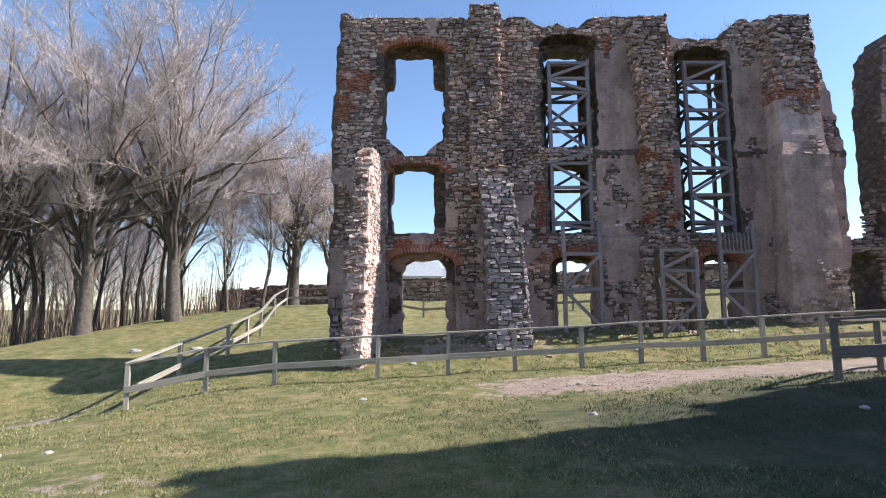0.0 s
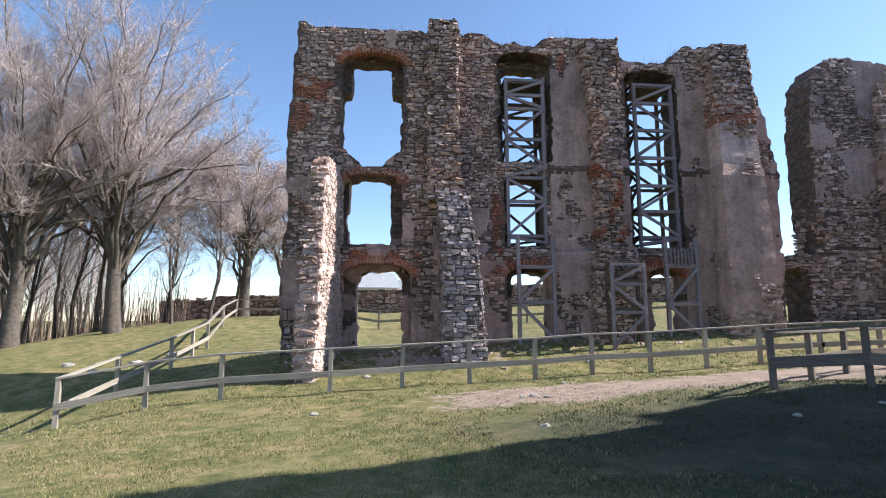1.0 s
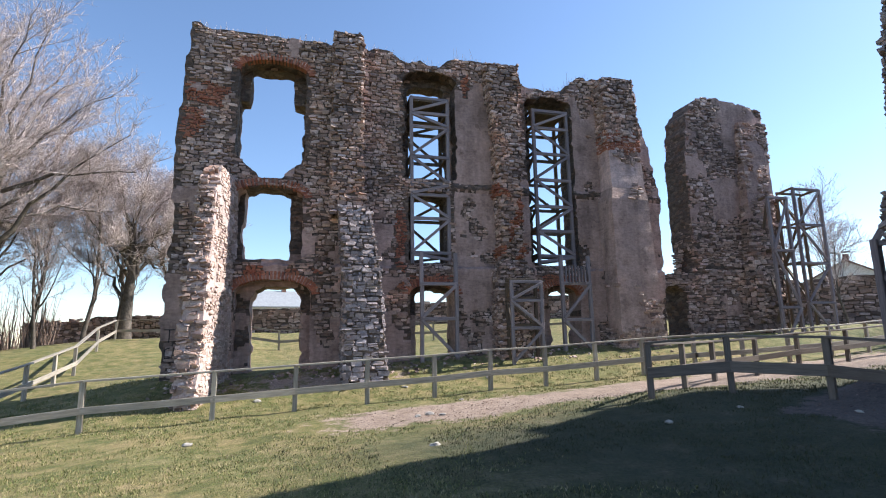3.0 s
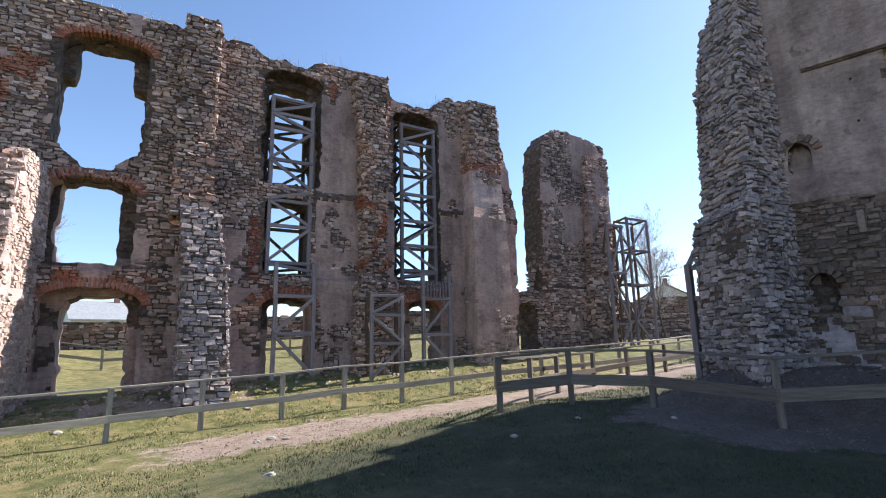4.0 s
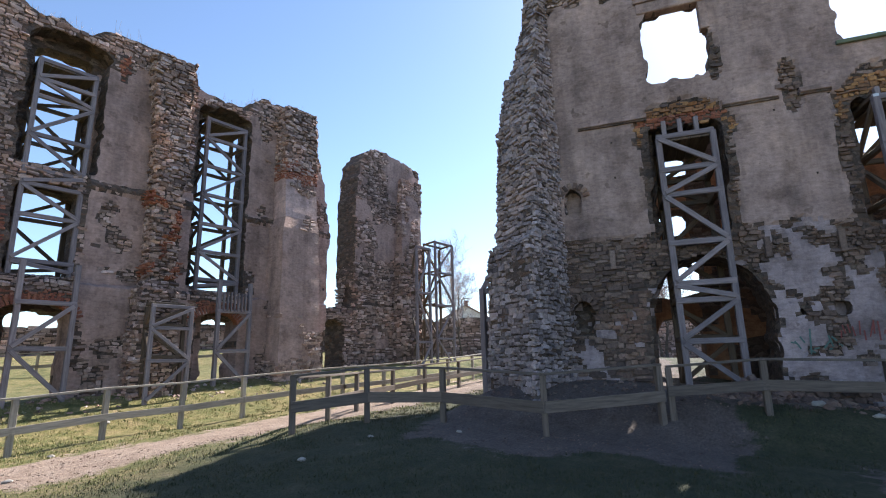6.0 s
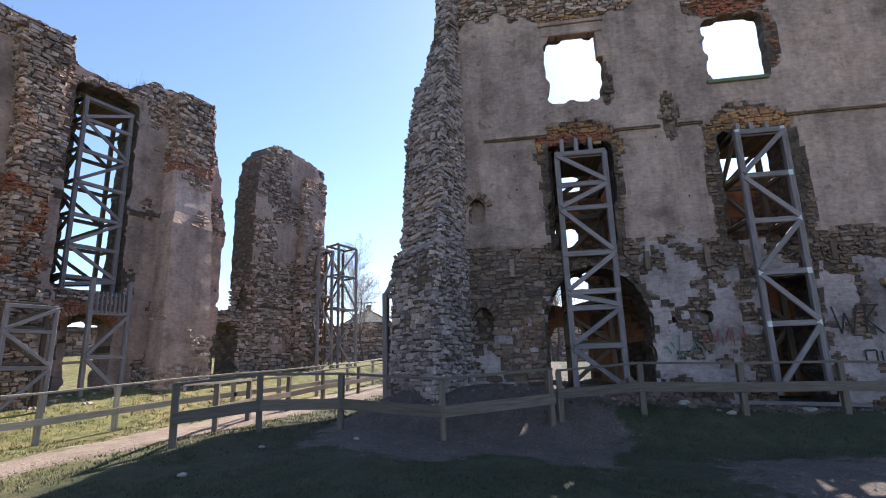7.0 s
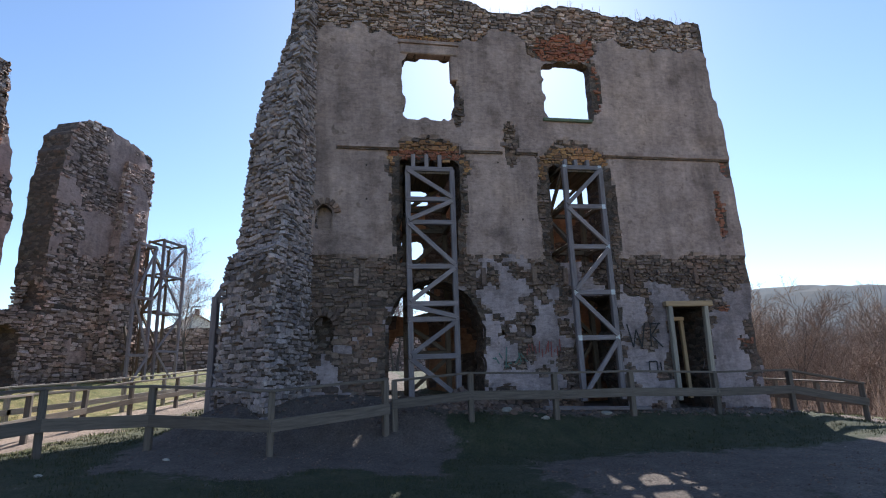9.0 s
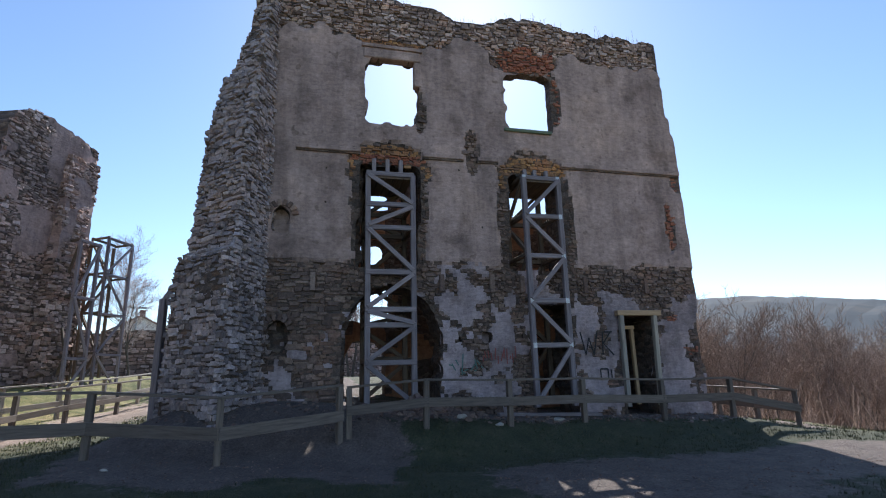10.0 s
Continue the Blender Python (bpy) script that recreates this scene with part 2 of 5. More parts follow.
N2, S2 = Vector((math.cos(AZ2), math.sin(AZ2), 0)), Vector((math.sin(AZ2), -math.cos(AZ2), 0))


def height(x, y):
    """The ground: a hollow in front of the long ruin, a bank under it, a mound with trees, a drop to the valley."""
    c = max(-9, min(22, x))
    h = -0.17 * step(2, 10, y) + 0.042 * c * step(0, 8, y)
    h += 0.26 * bump2(x, y, 7.5, 8.2, 3.0, 2.6)
    h += step(14.2, 18.2, y) * (0.72 + 0.014 * c) * step(-8, -3, x)
    h -= 0.85 * bump2(x, y, -11.8, 13, 3.2, 4.0) + 0.18 * bump2(x, y, -7.5, 12.3, 1.5, 2.0)
    h += 2.3 * step(13, 36, y) * step(-32, -9, x) * (1 - step(-8, -1, x)) + 1.5 * step(25, 42, y) * step(-8, -1, x)
    d, s = x * N2.x + y * N2.y, x * S2.x + y * S2.y
    h += (0.72 - 0.04 * max(0, min(9, s))) * step(10.9 - 0.5 * step(0, 2, s), 12.6 - 0.6 * step(0, 2, s), d) * step(-4.6, -2.4, s) * (1 - step(9.5, 12.5, s))
    h -= 3.2 * step(44, 72, y) * (1 - step(-16, -6, x)) + 2.0 * step(-16, -40, x) * (1 - step(30, 45, y))
    h -= 8.5 * step(12.2, 34, s) * step(2, 12, x)
    r = math.hypot(x, y)
    h += 0.06 * noise.noise((x * 0.6, y * 0.6, 3.1)) * min(1, r / 3) + 0.02 * noise.noise((x * 2.3, y * 2.3, 8.0))
    return h


def trodden(x, y):
    """How bare the ground is: the curved path between the fences and the gravel before the near range."""
    x, y = x + 0.5 * noise.noise((x * 0.7, y * 0.7, 4)) + 0.2 * noise.noise((x * 2, y * 2, 4)), y + 0.5 * noise.noise((x * 0.7, y * 0.7, 9)) + 0.2 * noise.noise((x * 2, y * 2, 9))
    c = 10.9 + 0.14 * (x - 3) - 0.5 * step(3, 8, x)
    v = 0.95 * math.exp(-(abs(y - c - 0.3) / 1.35) ** 2.6) * step(-0.9, 2.6, x) * (1 - step(26, 30, x))
    d, s = x * N2.x + y * N2.y, x * S2.x + y * S2.y
    v = max(v, 0.85 * step(8.9, 9.6, d) * step(-4.5, -3.5, s) * (1 - step(1.2, 1.8, s)))
    v = max(v, 0.85 * step(11.6, 12.2, d) * step(-3, -1, s) * (1 - step(12, 14, s)) * (1 - step(14.5, 16.5, d)))
    v = max(v, 0.8 * step(5.5, 7.5, x + 0.5 * y) * step(1.6, 3.5, s) * (1 - step(9.4, 10.4, d)))
    v = max(v, 0.9 * step(12.8, 14.5, s) * step(4, 8, x))
    v = max(v, 0.75 * bump2(x, y, -10, 12.5, 1.5, 1.2), 0.6 * bump2(x, y, 0.5, 16.5, 3.5, 0.9), 0.55 * bump2(x, y, -4, 5.5, 1.2, 0.6))
    return v


def palace_shade(x, y):
    """Palace shade painted into the ground: darkened deep green grass and grey cinder instead of straw and pink earth.
    """
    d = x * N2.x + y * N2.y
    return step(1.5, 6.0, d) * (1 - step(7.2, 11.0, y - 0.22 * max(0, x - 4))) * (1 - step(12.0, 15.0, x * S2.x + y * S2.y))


def build_ground():
    # fine near the walk, coarser outwards
    xs = sorted({*(round(-22 + 0.3 * i, 3) for i in range(160)), *(-22 - 1.25 ** i for i in range(2, 32)), *(26 + 1.25 ** i for i in range(2, 32))})
    ys = sorted({*(round(-12 + 0.3 * i, 3) for i in range(140)), *(-12 - 1.25 ** i for i in range(2, 32)), *(30 + 1.25 ** i for i in range(2, 32))})
    verts = [(x, y, height(x, y)) for y in ys for x in xs]
    w = len(xs)
    faces = [(j * w + i, j * w + i + 1, (j + 1) * w + i + 1, (j + 1) * w + i) for j in range(len(ys) - 1) for i in range(w - 1)]
    me = bpy.data.meshes.new("ground")
    me.from_pydata(verts, [], faces)
    a = me.attributes.new("trodden", "FLOAT", "POINT")
    a.data.foreach_set("value", [trodden(x, y) for x, y, _ in verts])
    a = me.attributes.new("palace_shade", "FLOAT", "POINT")
    a.data.foreach_set("value", [palace_shade(x, y) for x, y, _ in verts])
    me.polygons.foreach_set("use_smooth", [True] * len(faces))
    me.materials.append(GROUND)
    tagged(new("ground", me), "uneven cropped grass with a trodden earth path", "ground", kind="structure")


build_ground()


class Stones:
    """Collects rough blocks; a block has a back rim in the wall and a smaller, uneven face."""

    def __init__(self, seed):
        self.v, self.f, self.r = [], [], random.Random(seed)

    def add(self, o, u, v, n, w, h, proud):
        r, base = self.r, len(self.v)
        k = r.choice((5, 6, 6, 7, 8))
        turn, spin = r.uniform(0, 6.28), r.gauss(0, 0.1)
        lean, rise = r.uniform(-0.35, 0.35), r.uniform(-0.35, 0.35)
        ring = []
        for i in range(k):
            a = turn + 2 * math.pi * (i + r.uniform(-0.28, 0.28)) / k
            c, s = math.cos(a), math.sin(a)
            grow = r.uniform(0.86, 1.06)
            ring.append((math.copysign(abs(c) ** 0.36, c) * grow, math.copysign(abs(s) ** 0.36, s) * grow))
        for x, y in ring:
            self.v.append(o + u * (x * w * 0.56) + v * (y * h * 0.57 + x * w * 0.5 * spin) - n * 0.03)
        for x, y in ring:
            q = r.uniform(0.76, 0.96)
            self.v.append(o + u * (x * w * 0.55 * q) + v * (y * h * 0.56 * q + x * w * 0.5 * spin) + n * (proud * (1 + lean * x + rise * y) * r.uniform(0.75, 1.2)))
        self.f.append(tuple(range(base + k, base + 2 * k)))
        self.f += [(base + i, base + (i + 1) % k, base + k + (i + 1) % k, base + k + i) for i in range(k)]

    def mesh(self, name):
        me = bpy.data.meshes.new(name)
        me.from_pydata(self.v, [], self.f)
        return me


def courses(r, width, tall, low, high, longest):
    """Rows of blocks over a face: yields middle u, middle v, width, height."""
    z = 0.0
    while z < tall:
        h = r.uniform(low, high)
        x = -r.uniform(0, 0.2)
        while x < width:
            w = min(longest, h * r.choice((0.9, 1.3, 1.7, 2.1, 2.6, 3.4)) * r.uniform(0.8, 1.2))
            if r.random() < 0.25 and h > 0.11:
                yield x + w / 2, z + h * 0.27, w * 0.95, h * 0.46
                yield x + w / 2, z + h * 0.75, w * 0.92, h * 0.42
            else:
                yield x + w / 2, z + h / 2 + r.uniform(-0.3, 0.3) * h, w * r.uniform(0.8, 1.1), h * r.uniform(0.6, 1.25)
            x += w
        z += h


def stone_face(st, corners, low=0.1, high=0.2, longest=0.5, proud=0.035, keep=None):
    """Blocks over the four-cornered face (bottom left, bottom right, top right, top left, seen from outside)."""
    a, b, c, d = (Vector(q) for q in corners)
    w, t = ((b - a).length + (c - d).length) / 2, ((d - a).length + (c - b).length) / 2
    n = (b - a).cross(d - a).normalized()
    for x, z, bw, bh in courses(st.r, w, t, low, high, longest):
        fx, fz = x / w, z / t
        if not (0.0 < fx < 1.0 and 0.0 < fz < 1.0):
            continue
        lo, hi = a.lerp(b, fx), d.lerp(c, fx)
        o = lo.lerp(hi, fz)
        if keep and not keep(o):
            continue
        sc = ((b - a) * (1 - fz) + (c - d) * fz).length / w
        u = (b - a).normalized()
        v = n.cross(u)
        st.add(o, u, v, n, bw * sc, bh, proud * st.r.uniform(0.4, 1.8))


STONE_SHAPES = []


def single_stones(parent, corners, count, material, proud=0.05, keep=None, seed=5, low=0.1, high=0.18):
    """Blocks as pieces of their own on a face, from a few shared shapes; gives the height up to which they were enough."""
    if not STONE_SHAPES:
        for i in range(10):
            s = Stones(900 + i)
            s.add(Vector((0, 0, 0)), Vector((1, 0, 0)), Vector((0, 0, 1)), Vector((0, -1, 0)), 1, 1, 1)
            me = s.mesh("stone")
            STONE_SHAPES.append(me)
    r = random.Random(seed)
    a, b, c, d = (Vector(q) for q in corners)
    w, t = ((b - a).length + (c - d).length) / 2, ((d - a).length + (c - b).length) / 2
    n = (b - a).cross(d - a).normalized()
    done, reached = 0, -9.0
    for x, z, bw, bh in courses(r, w, t, low, high, 0.38):
        fx, fz = x / w, z / t
        if not (0.02 < fx < 0.98 and 0.0 < fz < 1.0) or done >= count:
            continue
        o = a.lerp(b, fx).lerp(d.lerp(c, fx), fz)
        if keep and not keep(o):
            continue
        u = (b - a).normalized()
        v = n.cross(u)
        key = r.randrange(10)
        me = STONE_SHAPES[key]
        if not me.materials:
            me.materials.append(material)
        ob = new("stone", me)
        ob.parent = parent
        ob.material_slots[0].link = "OBJECT"
        ob.material_slots[0].material = material
        sc = ((b - a) * (1 - fz) + (c - d) * fz).length / w
        pr = proud * r.uniform(0.6, 1.5)
        m = Matrix((u * bw * sc, -n * pr, v * bh)).transposed().to_4x4()
        m.translation = o
        ob.matrix_basis = m
        done += 1
        reached = max(reached, o.z)
    return reached if done >= count else 99.0


def ragged_wall(name, origin, u, n, u0, u1, z0, z1, layers, label, skin, cell=0.16, rough=0.05, seed=1, materials=None, kind="structure", reveal=None):
    """A wall standing on the line origin + s*u, facing n. layers: (front depth, back depth, inside(s, z)).
    skin(s, z) gives the material slot and how far the surface stands out. Edges of openings and tops come out broken."""
    verts, faces, slots = [], [], []
    nu, nz = int((u1 - u0) / cell) + 1, int((z1 - z0) / cell) + 1
    for front, back, inside in layers:
        full = [[inside(u0 + (i + 0.5) * cell, z0 + (j + 0.5) * cell) for j in range(nz)] for i in range(nu)]
        ids, near = {}, defaultdict(set)
        for i in range(nu + 1):
            for j in range(nz + 1):
                here = i < nu and j < nz and full[i][j]
                if (i > 0 and j < nz and full[i - 1][j]) != here and j < nz:
                    near[i, j].add((i, j + 1))
                    near[i, j + 1].add((i, j))
                if (j > 0 and i < nu and full[i][j - 1]) != here and i < nu:
                    near[i, j].add((i + 1, j))
                    near[i + 1, j].add((i, j))
        moved = {k: Vector((k[0], k[1])) for k in near}
        for _ in range(2):
            moved = {k: moved[k] * 0.65 + sum((moved[q] for q in near[k]), Vector((0, 0))) * (0.35 / len(near[k])) for k in near}

        def vert(i, j, side):
            k = (i, j, side)
            if k not in ids:
                gi, gj = moved.get((i, j), (i, j))
                s, z = u0 + gi * cell, z0 + gj * cell
                q = Vector((s * 1.7 + seed, z * 1.7, side * 5.0))
                s2 = s + rough * 1.1 * noise.noise(q * 1.9)
                z2 = z + rough * 1.1 * noise.noise(q * 1.9 + Vector((7, 3, 1)))
                if side == 0:
                    d = front - skin(s, z)[1] - rough * 0.5 * noise.noise(q)
                else:
                    d = back + rough * noise.noise(q)
                ids[k] = len(verts)
                verts.append(origin + u * s2 + Vector((0, 0, z2)) - n * d)
            return ids[k]

        for i in range(nu):
            for j in range(nz):
                if not full[i][j]:
                    continue
                s, z = u0 + (i + 0.5) * cell, z0 + (j + 0.5) * cell
                faces.append((vert(i, j, 0), vert(i + 1, j, 0), vert(i + 1, j + 1, 0), vert(i, j + 1, 0)))
                slots.append(skin(s, z)[0])
                faces.append((vert(i, j, 1), vert(i, j + 1, 1), vert(i + 1, j + 1, 1), vert(i + 1, j, 1)))
                slots.append(0)
                for di, dj, a, b in ((-1, 0, (0, 1), (0, 0)), (1, 0, (1, 0), (1, 1)), (0, -1, (0, 0), (1, 0)), (0, 1, (1, 1), (0, 1))):
                    p, q = i + di, j + dj
                    if not (0 <= p < nu and 0 <= q < nz and full[p][q]):
                        e, f = (i + a[0], j + a[1]), (i + b[0], j + b[1])
                        faces.append((vert(*f, 0), vert(*e, 0), vert(*e, 1), vert(*f, 1)))
                        slots.append(reveal(s, z) if reveal else 0)
    me = bpy.data.meshes.new(name)
    me.from_pydata(verts, [], faces)
    for m in materials or (MORTAR, PLASTER, PLASTER_OLD):
        me.materials.append(m)
    me.polygons.foreach_set("material_index", slots)
    return tagged(new(name, me), label, "wall", kind=kind)


def prism(name, rings, material, parent, rough=0.04, seed=0, label="", sub=0.22):
    """A broken pier: rings of four corners from the foot to the top, skinned and roughened."""
    bm = bmesh.new()
    last = None
    levels = []
    for (a, b) in zip(rings[:-1], rings[1:]):
        k = max(1, int((Vector(b[0]) - Vector(a[0])).length / sub))
        levels += [[Vector(p).lerp(Vector(q), i / k) for p, q in zip(a, b)] for i in range(k)]
    levels.append([Vector(p) for p in rings[-1]])
    for ring in levels:
        row = []
        for i in range(4):
            p, q = ring[i], ring[(i + 1) % 4]
            k = max(1, int((Vector(rings[0][i]) - Vector(rings[0][(i + 1) % 4])).length / sub))
            for j in range(k):
                o = p.lerp(q, j / k)
                w = o * 1.8 + Vector((seed, 0, 0))
                o = o + Vector((noise.noise(w), noise.noise(w + Vector((9, 2, 5))), 0.5 * noise.noise(w + Vector((4, 8, 1))))) * rough * 2
                row.append(bm.verts.new(o))
        if last:
            for i in range(len(row)):
                j = (i + 1) % len(row)
                bm.faces.new((last[i], last[j], row[j], row[i]))
        last = row
    bm.faces.new(last)
    return part(name, bm, material, parent, label)


# ---- the long ruin ----
FACE = Vector((0, 18.0, 0))
EX, NY = Vector((1, 0, 0)), Vector((0, -1, 0))


def wob(s, z, k=0.12, f=1.1, o=0.0):
    return k * noise.noise((s * f + o, z * f, 2.7 + o)) + 0.5 * k * noise.noise((s * f * 3 + o, z * f * 3, 1.3))


def arch(s, z, a, b, z0, spring, crown):
    if not (a < s < b and z > z0):
        return False
    k = (2 * s - a - b) / (b - a)
    return z < spring + (crown - spring) * math.sqrt(max(0, 1 - k * k))


def north_top(x):
    t = 12.45 + 0.25 * step(-3.2, -3.9, x)
    t -= 0.35 * step(3.2, 3.8, x) * (1 - step(5.1, 5.7, x))
    t -= 0.15 * step(7.0, 8.2, x)
    t -= 0.75 * step(8.3, 8.8, x) * (1 - step(10.2, 11.2, x))
    t -= 0.9 * step(13.2, 14.5, x) + 0.25 * step(14.2, 14.6, x)
    return t + 0.16 * noise.noise((x * 1.3, 4.0, 0)) + 0.09 * noise.noise((x * 4.0, 9.0, 0))


def north_outline(x, z):
    left = -4.02 + 0.10 * step(9, 11.5, z) + 0.12 * step(11.3, 12.6, z) + wob(0, z, 0.09)
    right = 14.15 + 0.55 * step(2, 5, z) - 0.45 * step(7, 10, z) - 0.35 * step(9.6, 11.6, z) + wob(5, z, 0.12)
    return left < x < right and z < north_top(x)


def north_front(x, z):
    if not north_outline(x, z):
        return False
    x2, z2 = x + wob(x, z, 0.07, 1.8), z + wob(z, x, 0.04, 1.8, 4)
    if arch(x2, z2, -2.2, 0.12, 7.9, 11.1, 11.55) or (7.1 < z2 <= 7.95 and abs(x2 + 1.05) < 0.45 + 0.7 * step(7.15, 7.95, z2)):
        return False
    if arch(x2, z2, -2.1, 0.12, 4.2, 6.5, 6.85) or arch(x2, z2, -2.0, 0.45, -1, 3.1, 3.6):
        return False
    if arch(x2, z2, 3.7, 5.75, 7.45, 11.45, 11.8) or arch(x2, z2, 3.85, 5.4, 4.25, 6.6, 6.95) or arch(x2, z2, 3.85, 5.5, -1, 3.1, 3.45):
        return False
    return not (arch(x2, z2, 8.7, 10.75, 4.25, 10.95, 11.25) or arch(x2, z2, 9.0, 10.5, -1, 3.1, 3.45))


def north_back(x, z):
    if not north_outline(x, z) or z > north_top(x) - 0.15:
        return False
    x2, z2 = x + wob(x, z, 0.05, 2.0, 9), z + wob(z, x, 0.035, 2.0, 6)
    if (7.9 < z2 < 10.2 and -2.2 < x2 < 0.05) or (10.1 < z2 < 11.45 and -1.9 < x2 < -0.34) or (7.3 < z2 <= 7.95 and abs(x2 + 1.1) < 0.4 + 0.7 * step(7.3, 7.95, z2)):
        return False
    if arch(x2, z2, -1.92, -0.3, 4.2, 6.7, 6.85) or arch(x2, z2, -1.5, 0.15, -1, 2.9, 3.4):
        return False
    if arch(x2, z2, 3.95, 5.55, 7.45, 11.3, 11.5) or arch(x2, z2, 4.1, 5.5, 4.25, 6.6, 6.9) or arch(x2, z2, 4.2, 5.6, -1, 3.0, 3.3):
        return False
    return not (arch(x2, z2, 9.1, 10.9, 4.25, 11.2, 11.3) or arch(x2, z2, 9.6, 11.0, -1, 3.0, 3.3))


def north_skin(x, z):
    """Slot and stand-out: the foot storey is thicker; plaster keeps to some fields."""
    out = 0.2 if z < 4.1 else 0.0
    p = noise.noise((x * 0.55, z * 0.55, 11)) + 0.5 * noise.noise((x * 1.7, z * 1.7, 5))
    ledge = 7.15 + 0.16 * noise.noise((x * 1.4, 6, 2))
    if x > 5.6 and abs(z - ledge) < 0.12 + 0.06 * noise.noise((x * 5, 2, 2)):
        return 0, 0.09
    field = 0.0
    if 5.6 < x < 8.8:
        field = 0.85 - 0.16 * max(0, z - 7.6)
    elif x >= 10.6:
        field = 0.9 - 0.2 * max(0, z - 8.9)
    elif 0.1 < x < 1.4 and z < 6.6:
        field = 0.8 - 0.5 * max(0, 5.0 - z) * (z > 4.1)
    elif z < 3.7:
        field = 0.85 if x < -2.6 else 0.55
    p += 0.35 * noise.noise((x * 1.1, z * 2.4, 17))
    if p + 0.8 * field > 0.42:
        return 2, out + 0.03
    return 0, out


wall_north = ragged_wall("wall_north", FACE, EX, NY, -4.4, 15.0, -0.4, 13.0, [(0.0, 0.7, north_front), (0.7, 1.35, north_back)],
                         "roofless grey rubble stone facade with gaping window openings", north_skin, 0.11, 0.05, 3,
                         reveal=lambda x, z: 2 if (-2.4 < x < 0.7 and z < 6.7 or z < 3.2) and noise.noise((x * 2, z * 1.5, 8)) > -0.3 else 0)
st = Stones(11)
bricks = Stones(12)


def brick_zone(x, z):
    for cx, cz, rx, rz in ((-3.2, 9.9, 0.75, 0.35), (-3.6, 8.9, 0.35, 0.7), (5.9, 8.7, 0.35, 1.1), (6.2, 11.0, 0.2, 0.8), (11.0, 9.1, 0.38, 0.95), (5.75, 9.3, 0.3, 0.8), (-3.3, 10.05, 0.8, 0.4), (-0.8, 3.78, 1.2, 0.22), (4.7, 3.6, 0.9, 0.2), (3.55, 5.0, 0.2, 1.6), (9.8, 3.62, 0.8, 0.22)):
        if ((x - cx) / rx) ** 2 + ((z - cz) / rz) ** 2 < 1 + 1.2 * noise.noise((x * 3, z * 3, 1)):
            return True
    return False


def north_zone(o):
    return -4.0 < o.x < -1.9 and 1.0 < o.z < 3.3 or 0.4 < o.x < 1.6 and 0.8 < o.z < 3.4 or 2.6 < o.x < 3.9 and 0.9 < o.z < 3.2


def on_north(bricked, zone=False):
    def keep(o):
        return north_front(o.x, o.z) and north_front(o.x + 0.13, o.z) and north_front(o.x - 0.13, o.z) and north_front(o.x, o.z + 0.05) and north_skin(o.x, o.z)[0] == 0 and brick_zone(o.x, o.z) == bricked and north_zone(o) == zone
    return keep


for y, z0, z1 in ((17.8, -0.3, 4.1), (18.0, 4.15, 12.7)):
    box = ((-4.3, y, z0), (15, y, z0), (15, y, z1), (-4.3, y, z1))
    stone_face(st, box, 0.06, 0.15, 0.34, 0.035, on_north(False))
    stone_face(bricks, box, 0.07, 0.085, 0.24, 0.03, on_north(True))
box = ((-4.3, 17.8, 0.9), (4.2, 17.8, 0.9), (4.2, 17.8, 3.5), (-4.3, 17.8, 3.5))
zoned = on_north(False, True)
up = single_stones(wall_north, box, 300, STONE_ONE, 0.045, zoned, 61, 0.09, 0.16)
stone_face(st, box, 0.06, 0.15, 0.34, 0.035, lambda o: o.z > up + 0.05 and zoned(o))
rubble = mesh_part("rubble_facing", st.mesh("rubble_facing"), STONE, wall_north)
rubble["kind"] = "stuff"
bk = mesh_part("brick_patches", bricks.mesh("brick_patches"), BRICK, wall_north, "red brick repairs")
bk["kind"] = "stuff"


def voussoirs(cx, half, spring, rise, y, deep, count, parent):
    """A ring of bricks standing on edge over an opening."""
    me = None
    for i in range(count):
        a = math.pi * (i + 0.5) / count
        o = Vector((cx - half * math.cos(a), y, spring + rise * math.sin(a)))
        d = Vector((-math.cos(a) / half, 0, math.sin(a) / rise)).normalized()
        if me is None:
            me = bpy.data.meshes.new("arch_brick")
            bm = bmesh.new()
            bmesh.ops.create_cube(bm, size=1, matrix=Matrix.Diagonal((0.075, deep, 0.27, 1)))
            bmesh.ops.bevel(bm, geom=bm.edges[:], offset=0.01, segments=1, affect="EDGES")
            bm.to_mesh(me)
            bm.free()
            me.materials.append(BRICK_ONE)
        ob = new("arch_brick", me)
        ob.parent = parent
        x = Vector((0, 1, 0)).cross(d)
        m = Matrix((x, Vector((0, 1, 0)), d)).transposed().to_4x4()
        m.translation = o + d * 0.13
        ob.matrix_basis = m


BRICK_ONE = stone_material("single_old_brick", REDS, island=False, grain=30)
voussoirs(-0.78, 1.25, 3.05, 0.5, 17.9, 0.3, 34, wall_north)
voussoirs(4.68, 0.85, 3.05, 0.38, 17.9, 0.3, 22, wall_north)
voussoirs(9.75, 0.78, 3.05, 0.38, 17.9, 0.3, 20, wall_north)
voussoirs(-1.0, 1.18, 11.05, 0.45, 18.1, 0.3, 30, wall_north)
voussoirs(-1.0, 1.15, 6.45, 0.38, 18.1, 0.3, 28, wall_north)


